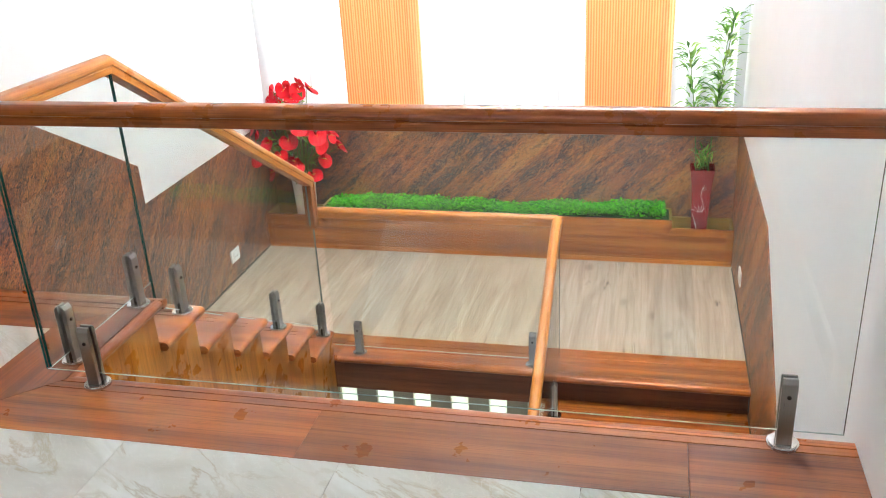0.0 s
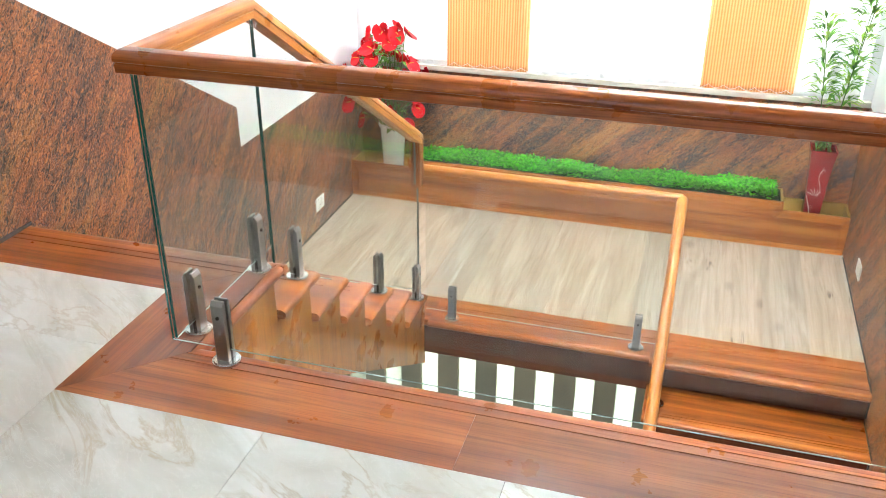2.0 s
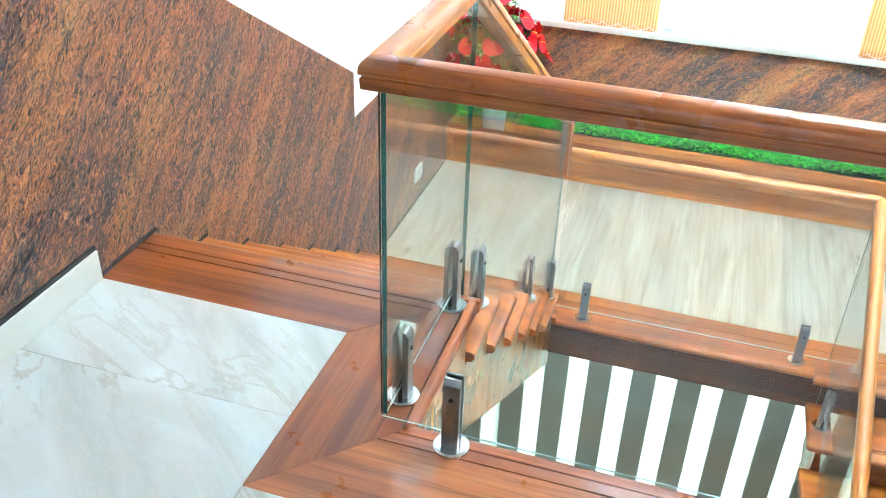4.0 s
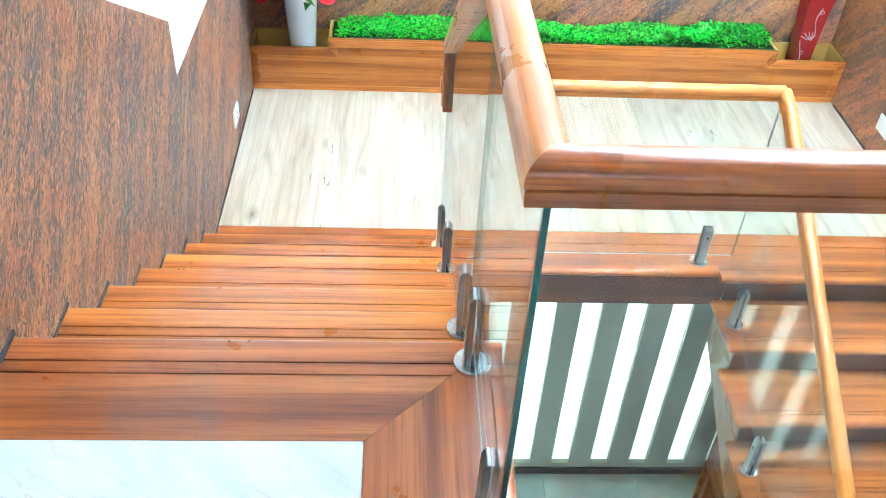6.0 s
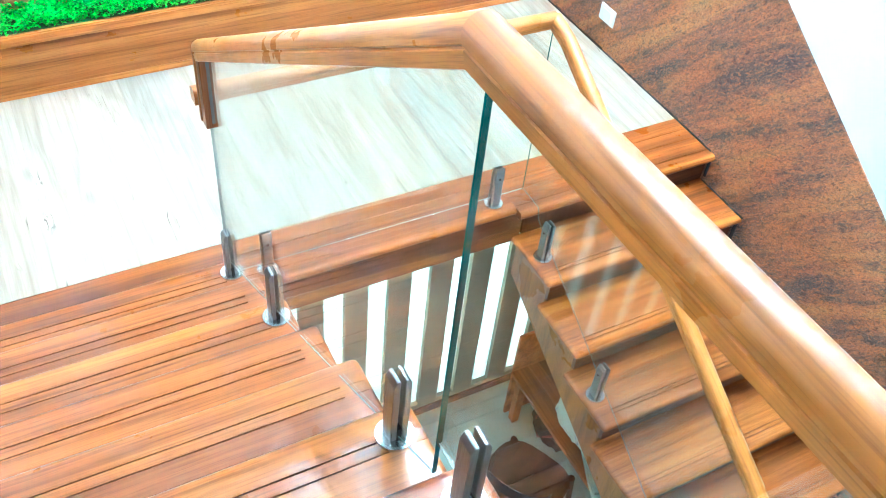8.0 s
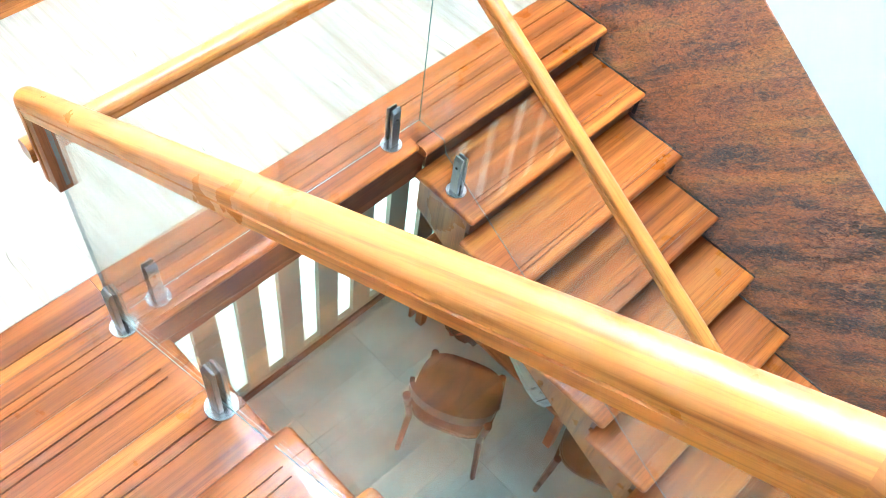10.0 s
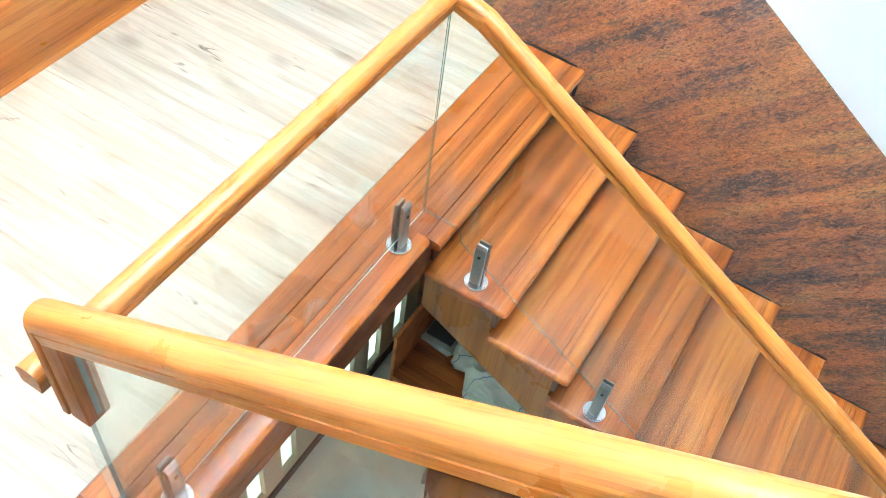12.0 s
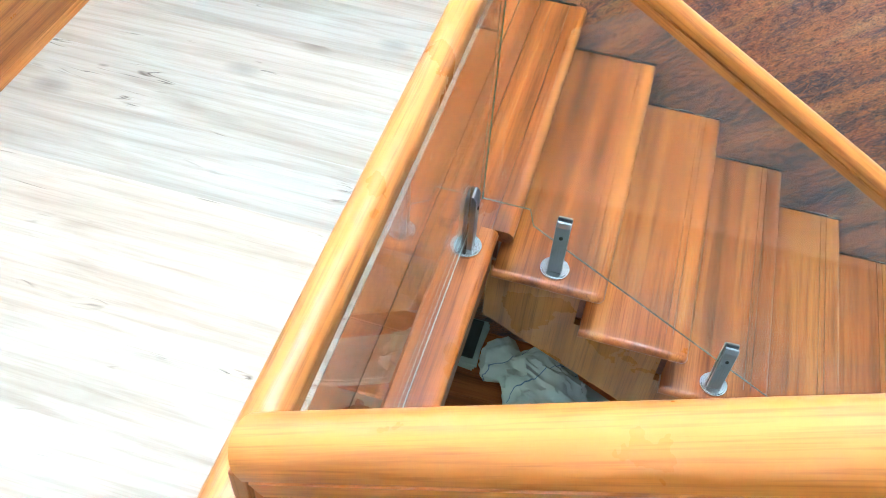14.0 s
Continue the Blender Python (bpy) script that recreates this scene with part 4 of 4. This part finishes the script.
# ---- leaves ----
def leaf_mesh(name, spots, mats):
    """One mesh of many folded leaves. Each spot: base, direction, length, width, droop, material."""
    verts, faces, idx = [], [], []
    for base, d, L, W, droop, mi in spots:
        d = Vector(d).normalized()
        side = d.cross(Vector((0, 0, 1)))
        side = side.normalized() if side.length > 1e-3 else Vector((1, 0, 0))
        up = side.cross(d)
        b = Vector(base)
        k = len(verts)
        mid, tip = b + d * (L * 0.45) + up * (L * 0.06), b + d * L - Vector((0, 0, droop * L))
        verts += [b, mid + side * W / 2 + up * W * 0.18, mid, mid - side * W / 2 + up * W * 0.18, tip]
        faces += [(k, k + 1, k + 2), (k, k + 2, k + 3), (k + 2, k + 1, k + 4), (k + 3, k + 2, k + 4)]
        idx += [mi] * 4
    me = bpy.data.meshes.new(name)
    me.from_pydata([tuple(v) for v in verts], [], faces)
    for m in mats:
        me.materials.append(m)
    me.polygons.foreach_set("material_index", idx)
    return me


def lathe(profile, segs=40, bm=None):
    """A solid of revolution from a closed-off profile of (radius, z)."""
    bm = bm or bmesh.new()
    rings = [[bm.verts.new((r * math.cos(2 * math.pi * k / segs), r * math.sin(2 * math.pi * k / segs), z)) for k in range(segs)] for r, z in profile]
    for a, b in zip(rings, rings[1:]):
        for k in range(segs):
            bm.faces.new((a[k], a[(k + 1) % segs], b[(k + 1) % segs], b[k]))
    bm.faces.new(rings[0][::-1])
    bm.faces.new(rings[-1])
    return bm


# clipped artificial hedge in the middle of the planter
rng = random.Random(11)
spots = []
for i in range(11000):
    x, y = rng.uniform(SX0 + 0.05, SX1 - 0.05), rng.uniform(PF + 0.022, PB - 0.03)
    lump = noise.noise(Vector((x * 6, y * 6, 0.3))) * 0.022 + noise.noise(Vector((x * 1.7, y * 2, 4.1))) * 0.022
    depth = rng.random() ** 2
    lump -= 0.030 * max(0.0, 1 - (x - SX0) / 0.30)
    z = -0.822 + lump * 1.9 - depth * 0.06 - 0.03 * max(0.0, (y - PF) * -8 + 0.5)
    a = rng.uniform(0, 2 * math.pi)
    spots.append(((x, y, z), (math.cos(a), math.sin(a), rng.uniform(0.1, 1.3)), rng.uniform(0.018, 0.034), rng.uniform(0.012, 0.020), 0.1, 0))
hedge = tagged(new("artificial_hedge", leaf_mesh("artificial_hedge", spots, [M_HEDGE, M_LEAF_PALE])), "bright green artificial boxwood mat filling the planter", "hedge", kind="stuff")
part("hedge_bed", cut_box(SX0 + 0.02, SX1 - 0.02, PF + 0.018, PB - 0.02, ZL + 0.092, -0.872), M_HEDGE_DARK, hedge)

# white vase with red anthuriums
VX, VY, VZ = -0.712, 3.855, ZL + 0.09
vase = thing("vase", "tall tapered white ceramic vase in the planter corner", "vase", (VX, VY, VZ))
prof_v = [(0.0, 0.0), (0.062, 0.0), (0.066, 0.006), (0.074, 0.15), (0.090, 0.42), (0.099, 0.425), (0.103, 0.437), (0.099, 0.448), (0.088, 0.448), (0.084, 0.42), (0.070, 0.2), (0.0, 0.19)]
part("body", lathe(prof_v), M_VASE_W, vase, smooth=True)


def spathe(size, seed):
    """A heart-shaped, slightly cupped anthurium bract."""
    bm = bmesh.new()
    rows = []
    n = 14
    hub = bm.verts.new((0, 0, 0))
    for ring in (0.5, 1.0):
        row = []
        for i in range(n):
            a = 2 * math.pi * i / n
            r = size * ring * (0.62 + 0.22 * math.cos(a) + 0.16 * abs(math.sin(a)) - (0.30 if abs(a - math.pi) < 0.3 else 0))
            row.append(bm.verts.new((r * math.cos(a) + size * 0.1 * ring, r * math.sin(a), 0.22 * size * ring * ring * (1 - 0.5 * math.cos(a)) + 0.05 * size * math.sin(3 * a + seed))))
        rows.append(row)
    for i in range(n):
        j = (i + 1) % n
        bm.faces.new((hub, rows[0][i], rows[0][j]))
        bm.faces.new((rows[0][i], rows[1][i], rows[1][j], rows[0][j]))
    return bm


bouquet = thing("artificial_flowers", "bouquet of red artificial anthuriums with white sprigs", "flowers", (VX, VY, VZ))
rng = random.Random(5)
heads = []
stems = bmesh.new()
for i in range(46):
    a = i * 2.399
    rad = 0.34 * math.sqrt((i + 0.4) / 46)
    h = 1.08 - rad * rad * 3.6 + rng.uniform(-0.10, 0.10)
    p = Vector((rad * math.cos(a) * 0.98 - 0.02, max(-0.28, min(0.09, rad * math.sin(a) * 0.8 - 0.06)), h))
    heads.append((p, a))
    tube([(0.02 * math.cos(a), 0.02 * math.sin(a), 0.2), (p.x * 0.35, p.y * 0.35, 0.55), p * 0.9 + Vector((0, 0, h * 0.06)), p], 0.003, stems, 5)
for k, (dx, dy, h) in enumerate(((-0.17, -0.11, 0.50), (0.13, -0.13, 0.49), (0.20, -0.08, 0.60), (-0.25, -0.06, 0.60), (0.02, -0.17, 0.60))):
    p = Vector((dx, dy, h))
    heads.append((p, math.atan2(dy, dx)))
    tube([(dx * 0.1, dy * 0.1, 0.3), (dx * 0.6, dy * 0.6, 0.52), p], 0.003, stems, 5)
part("stems", stems, M_STEM, bouquet, "thin green stems")
for i, (p, a) in enumerate(heads):
    m = Matrix.Translation(p) @ Matrix.Rotation(a, 4, "Z") @ Matrix.Rotation(radians(rng.uniform(25, 80)), 4, "Y") @ Matrix.Rotation(rng.uniform(-0.7, 0.7), 4, "Z")
    bm = spathe(rng.uniform(0.066, 0.092), i)
    bmesh.ops.transform(bm, matrix=m, verts=bm.verts)
    fl = part("flower", bm, M_PETAL, bouquet, smooth=True)
    bm = tube([(0, 0, 0.004), (0.008, 0, 0.02), (0.02, 0, 0.035)], 0.004, None, 6, 0.5)
    bmesh.ops.transform(bm, matrix=m, verts=bm.verts)
    part("spadix", bm, M_YELLOW, fl, "yellow spadix")
spots = []
for i in range(150):
    p, a = heads[rng.randrange(len(heads))]
    q = Vector((p.x * rng.uniform(0.2, 0.95), p.y * rng.uniform(0.2, 0.95), p.z - rng.uniform(0.02, 0.14)))
    spots.append((q, (math.cos(a + rng.uniform(-1, 1)), math.sin(a + rng.uniform(-1, 1)), rng.uniform(-0.2, 0.8)), rng.uniform(0.05, 0.09), rng.uniform(0.03, 0.05), 0.2, 0))
for i in range(500):
    p, a = heads[(i // 20) % len(heads)]
    off = Vector((rng.gauss(0, 0.022), rng.gauss(0, 0.022), rng.gauss(0.0, 0.025)))
    spots.append((p * 0.96 + Vector((0.05 * math.cos(a * 3), 0.04 * math.sin(a * 3) - 0.02, -0.02)) + off, (rng.gauss(0, 1), rng.gauss(0, 1), rng.gauss(0.3, 1)), 0.009, 0.006, 0, 1))
lv = new("leaves", leaf_mesh("leaves", spots, [M_LEAF, M_SPRIG]))
lv.parent = bouquet

# dark red square vase with artificial bamboo
RX, RY = 2.135, 3.85
rvase = thing("vase", "tall square oxblood vase with white line flowers", "vase", (RX, RY, ZL + 0.09))
bm = bmesh.new()
rings = []
for z, w in ((0.0, 0.050), (0.14, 0.050), (0.32, 0.056), (0.48, 0.066), (0.575, 0.078)):
    rings.append([bm.verts.new((sx * w, sy * w, z)) for sx, sy in ((-1, -1), (1, -1), (1, 1), (-1, 1))])
for z, w in ((0.575, 0.070), (0.52, 0.062)):
    rings.append([bm.verts.new((sx * w, sy * w, z)) for sx, sy in ((-1, -1), (1, -1), (1, 1), (-1, 1))])
for a, b in zip(rings, rings[1:]):
    for k in range(4):
        bm.faces.new((a[k], a[(k + 1) % 4], b[(k + 1) % 4], b[k]))
bm.faces.new(rings[0][::-1])
bm.faces.new(rings[-1])
body = part("body", bm, M_VASE_R, rvase)
deco = bmesh.new()


def on_face(u, v):
    w = 0.050 + max(0, v - 0.14) * 0.058
    return (u, -w - 0.0012, v)


for k in range(5):
    a0 = radians(40 + 28 * k)
    tube([on_face(-0.012 + math.cos(a0) * r * 0.05 + 0.008 * math.sin(r * 3), 0.27 + math.sin(a0) * r * 0.055) for r in (0.15, 0.5, 0.8, 1.0)], 0.0012, deco, 4)
tube([on_face(-0.036 + 0.02 * math.sin(q * 4), 0.05 + 0.22 * q) for q in (0, 0.2, 0.4, 0.6, 0.8, 1.0)], 0.0014, deco, 4)
tube([on_face(0.01 + 0.012 * math.sin(q * 7), 0.27 + 0.2 * q) for q in (0, 0.2, 0.4, 0.6, 0.8, 1.0)], 0.0012, deco, 4)
for cx, cz in ((-0.03, 0.11), (0.018, 0.44), (-0.02, 0.19)):
    tube([on_face(cx + 0.014 * math.cos(q) * (1 - q / 9), cz + 0.018 * math.sin(q) * (1 - q / 9)) for q in (0, 1, 2, 3, 4, 5, 6)], 0.001, deco, 4)
part("painted_flower", deco, M_SPRIG, rvase, "white line-drawn flower")
bamboo = thing("artificial_bamboo", "artificial bamboo stems with narrow green leaves", "plant", (RX, RY, ZL + 0.09))
rng = random.Random(8)
spots = []
culms = bmesh.new()
for sx, sy, h, bend in ((-0.03, -0.02, 1.36, -0.10), (0.025, 0.0, 1.58, 0.11), (0.03, -0.02, 1.46, 0.07)):
    pts = [Vector((sx + bend * (q ** 1.6), sy + 0.03 * math.sin(q * 5), 0.3 + (h - 0.3) * q)) for q in (0, 0.15, 0.3, 0.45, 0.6, 0.75, 0.9, 1.0)]
    tube(pts, 0.0045, culms, 6, 0.4)
    for i in range(110):
        q = 0.42 + 0.58 * rng.random()
        k = min(6, int(q * 7))
        p = pts[k].lerp(pts[k + 1], q * 7 - k)
        a = rng.uniform(0, 2 * math.pi)
        out = rng.uniform(0.0, 0.055)
        y_off = min(0.05, math.sin(a) * out)
        spots.append((p + Vector((math.cos(a) * out, y_off, rng.uniform(0, 0.04))), (math.cos(a), math.sin(a) * 0.6 - 0.15, rng.uniform(-0.1, 1.0)), rng.uniform(0.065, 0.115), rng.uniform(0.020, 0.030), rng.uniform(0, 0.3), 0 if rng.random() < 0.5 else 1))
for i in range(90):
    a = rng.uniform(0, 2 * math.pi)
    spots.append((Vector((rng.gauss(0, 0.025), rng.gauss(0, 0.02), rng.uniform(0.55, 0.68))), (math.cos(a), math.sin(a) * 0.7, rng.uniform(0.2, 1.6)), rng.uniform(0.05, 0.09), 0.014, 0.15, 0 if rng.random() < 0.7 else 1))
part("culms", culms, M_STEM, bamboo, "thin bamboo stems")
lv = new("leaves", leaf_mesh("leaves", spots, [M_LEAF, M_LEAF_PALE]))
lv.parent = bamboo

# ---- wall plates ----
def wall_plate(name, label, x, y, z, s, slots):
    t = thing(name, label, "wall plate", (x, y, z))
    part("cover", cut_box(min(0, s * 0.010), max(0, s * 0.010), -0.062, 0.062, -0.045, 0.045, 0.003), M_PLASTIC, t)
    part("insert", cut_box(min(s * 0.010, s * 0.013), max(s * 0.010, s * 0.013), -0.035, 0.035, -0.028, 0.028, 0.001), M_PLASTIC, t)
    for dy, dz in slots:
        part("slot", cut_box(min(s * 0.013, s * 0.0136), max(s * 0.013, s * 0.0136), dy - 0.004, dy + 0.004, dz - 0.004, dz + 0.004), M_DARK, t)


wall_plate("power_socket", "white plastic power socket on the rust wall", XL + 0.006, 3.150, -1.008, 1, ((0.0, 0.014), (-0.012, -0.008), (0.012, -0.008)))
wall_plate("wall_switch", "white plastic switch plate on the rust wall", XR - 0.006, 3.145, -0.985, -1, ())

# ---- blinds ----
blinds = thing("vertical_blind", "white and orange fabric vertical blinds glowing in daylight", "blind")
rng = random.Random(4)
x = -0.99
BW = 0.0935
BZ = DADO + 0.040
chain = bmesh.new()
while x < XR - 0.10:
    orange = -0.34 < x + 0.046 < 0.23 or 1.35 < x + 0.046 < 1.92
    bm = cut_box(-0.0495, 0.0495, -0.0006, 0.0006, BZ, WZ1 + 0.06)
    m = Matrix.Translation((x + 0.047, YB - 0.020 + rng.uniform(-0.002, 0.002), 0)) @ Matrix.Rotation(radians(rng.uniform(9, 15)), 4, "Z")
    bmesh.ops.transform(bm, matrix=m, verts=bm.verts)
    part("slat", bm, M_BLIND_O if orange else M_BLIND_W, blinds, "orange ribbed slat" if orange else "")
    bm = cut_box(x + 0.008, x + 0.086, YB - 0.022, YB - 0.018, BZ - 0.004, BZ + 0.030)
    part("hem_weight", bm, M_BLIND_O if orange else M_BLIND_W, blinds)
    tube([(x + 0.047 + BW * q, YB - 0.030, BZ + 0.026 - 0.022 * math.sin(math.pi * q)) for q in (0, 0.2, 0.4, 0.6, 0.8, 1.0)], 0.0013, chain, 4)
    x += BW
part("bead_chain", chain, M_PLASTIC, blinds, "looped white bead chain")
part("headrail", cut_box(XL + 0.01, XR - 0.01, YB - 0.045, YB - 0.003, WZ1 + 0.06, WZ1 + 0.10, 0.003), M_UPVC, blinds)


# ---- lower hall ----
def make_chair():
    ch = thing("chair", "dark brown wooden chair with a curved back", "chair", group="hall chairs")
    bm = bmesh.new()
    n = 28
    out = []
    for i in range(n):
        a = 2 * math.pi * i / n
        c, s = math.cos(a), math.sin(a)
        out.append((0.23 * abs(c) ** 0.6 * (1 if c > 0 else -1), 0.22 * abs(s) ** 0.6 * (1 if s > 0 else -1)))
    solid(out, "z", 0.425, 0.455, bm)
    bmesh.ops.bevel(bm, geom=[e for e in bm.edges if all(v.co.z > 0.45 for v in e.verts)], offset=0.008, segments=2, affect="EDGES")
    part("seat", bm, M_CHAIR, ch)
    for sx, sy in ((-1, -1), (1, -1), (1, 1), (-1, 1)):
        top = 0.72 if sy < 0 else 0.43
        part("leg", tube([(sx * 0.225, sy * 0.225, 0.0), (sx * 0.195, sy * 0.195, 0.43)] + ([(sx * 0.215, -0.235, 0.72)] if sy < 0 else []), 0.016, None, 8, 1.35), M_CHAIR, ch)
    bm = sweep([(0.215 * math.sin(a), -0.16 - 0.11 * math.cos(a), 0.74) for a in [radians(q) for q in range(-90, 91, 15)]], [(0.012, 0.045), (0.012, -0.045), (-0.012, -0.045), (-0.012, 0.045)])
    part("backrest", bm, M_CHAIR, ch)
    part("stretcher", tube([(-0.2, 0.2, 0.25), (0.2, 0.2, 0.25)], 0.01), M_CHAIR, ch)
    return ch


chair = make_chair()
ang = math.degrees(math.atan2(-0.36, 0.17))
chair.matrix_world = pose(1.41, 1.85, ZG, 0, 0, ang)
copy_thing(chair, pose(1.80, 1.13, ZG, 0, 0, 20))

bench = thing("bench", "low red-brown wooden bench under the stair flight", "bench", (0, 0, ZG))
BX0, BX1, BY0, BY1, BT = 1.72, 2.22, 1.32, 2.52, 0.45
for k in range(4):
    w = (BX1 - BX0) / 4
    part("board", cut_box(BX0 + k * w + 0.001, BX0 + (k + 1) * w - 0.001, BY0, BY1, BT - 0.03, BT, 0.004), M_BENCH, bench)
for x in (BX0 + 0.05, BX1 - 0.05):
    for y in (BY0 + 0.08, BY1 - 0.06):
        part("leg", cut_box(x - 0.025, x + 0.025, y - 0.025, y + 0.025, 0, BT - 0.031, 0.003), M_BENCH, bench)
part("back_panel", cut_box(BX0 + 0.02, BX1, BY1 + 0.002, BY1 + 0.022, 0.0, BT + 0.32, 0.003), M_BENCH, bench)

# padded ironing board lying on the bench, with a printed cover
board = thing("ironing_board", "pale printed ironing board lying on the bench", "ironing board", (1.905, 1.79, ZG + BT))
bo = []
for i in range(24):
    a = 2 * math.pi * i / 24
    c, s = math.cos(a), math.sin(a)
    bo.append((0.125 * abs(s) ** 0.5 * (1 if s > 0 else -1), 0.37 * abs(c) ** 0.55 * (1 if c > 0 else -1)))
rot = Matrix.Rotation(radians(-24), 4, "Z")
bm = solid(bo, "z", 0.005, 0.045)
bmesh.ops.bevel(bm, geom=[e for e in bm.edges if all(v.co.z > 0.04 for v in e.verts)], offset=0.01, segments=2, affect="EDGES")
bmesh.ops.transform(bm, matrix=rot, verts=bm.verts)
part("pad", bm, M_BOARD, board)
rng = random.Random(21)
bm = bmesh.new()
for i in range(60):
    u, v, r = rng.uniform(-0.10, 0.10), rng.uniform(-0.32, 0.32), rng.uniform(0.005, 0.008)
    sq = rng.random() < 0.5
    tube([(u + r * math.cos(q), v + r * math.sin(q), 0.0455) for q in ([0.8, 2.37, 3.94, 5.5, 7.08] if sq else [k * 0.785 for k in range(9)])], 0.0012, bm, 4)
bmesh.ops.transform(bm, matrix=rot, verts=bm.verts)
part("print", bm, M_INK, board, "small dark rings and squares")
bm = bmesh.new()
for v, r in ((-0.335, 0.0028), (-0.265, 0.0010), (-0.258, 0.0010)):
    tube([(u, v - 0.05 * (0.0144 - u * u), 0.0458) for u in (-0.105, -0.05, 0.0, 0.05, 0.105)], r, bm, 4)
bmesh.ops.transform(bm, matrix=rot, verts=bm.verts)
part("seam", bm, M_INK, board, "dark stitched seam")

# crumpled cloth bundle
bm = bmesh.new()
bmesh.ops.create_icosphere(bm, subdivisions=5, radius=1.0)
for v in bm.verts:
    p = v.co.copy()
    fold = abs(noise.noise(Vector((p.x * 2.4, p.y * 2.0, p.z * 1.1)))) * 0.42 + abs(noise.noise(Vector((p.x * 6.5, p.y * 2.6, p.z * 5.0)))) * 0.16 + abs(noise.noise(p * 9.0)) * 0.05
    pinch = 1.0 - 0.40 * math.exp(-((p.y - 0.45) ** 2) / 0.03)
    v.co = Vector((p.x * 0.165 * (1.12 - fold) * pinch, p.y * 0.26 * (1.1 - fold * 0.6), max(-0.06, p.z * 0.16 * (1.15 - fold) * pinch)))
cl = tagged(part("crumpled_cloth", bm, M_CLOTH, smooth=True), "crumpled cream cloth with thin blue stripes on the bench", "cloth")
cl.matrix_world = pose(1.94, 2.05, ZG + BT + 0.105, 0, 0, -22)

# newspapers behind the cloth
stand = thing("newspaper_stack", "stack of folded newspapers on the bench end", "newspapers", (2.12, 2.42, ZG + BT))
for k in range(5):
    bm = cut_box(-0.13, 0.13, -0.09, 0.09, k * 0.008, k * 0.008 + 0.007, 0.001)
    bmesh.ops.rotate(bm, matrix=Matrix.Rotation(radians((k * 37) % 11 - 5), 3, "Z"), verts=bm.verts)
    part("sheet", bm, M_BOARD, stand)
part("cover", cut_box(-0.10, 0.12, -0.07, 0.085, 0.0405, 0.05, 0.002), M_INK, stand, "dark printed cover")

# slack dark bag on the floor under the bench
bm = bmesh.new()
bmesh.ops.create_icosphere(bm, subdivisions=4, radius=1.0)
for v in bm.verts:
    p = v.co.copy()
    crease = abs(noise.noise(p * 2.1 + Vector((3.0, 1.0, 0.0)))) * 0.35 + abs(noise.noise(p * 5.0)) * 0.14
    v.co = Vector((p.x * 0.13 * (1.1 - crease), p.y * 0.18 * (1.1 - crease), max(0.0, 0.09 + p.z * 0.10 * (1.15 - crease))))
bag = thing("bag", "slack dark cloth bag on the floor under the bench", "bag", (1.95, 2.25, ZG))
part("body", bm, M_BAG, bag, smooth=True)
part("strap", tube([(-0.02, -0.10, 0.16), (-0.10, -0.08, 0.15), (-0.135, 0.0, 0.06), (-0.10, 0.09, 0.14), (-0.02, 0.10, 0.16)], 0.008, None, 6), M_STRAP, bag, "dull red strap", smooth=True)
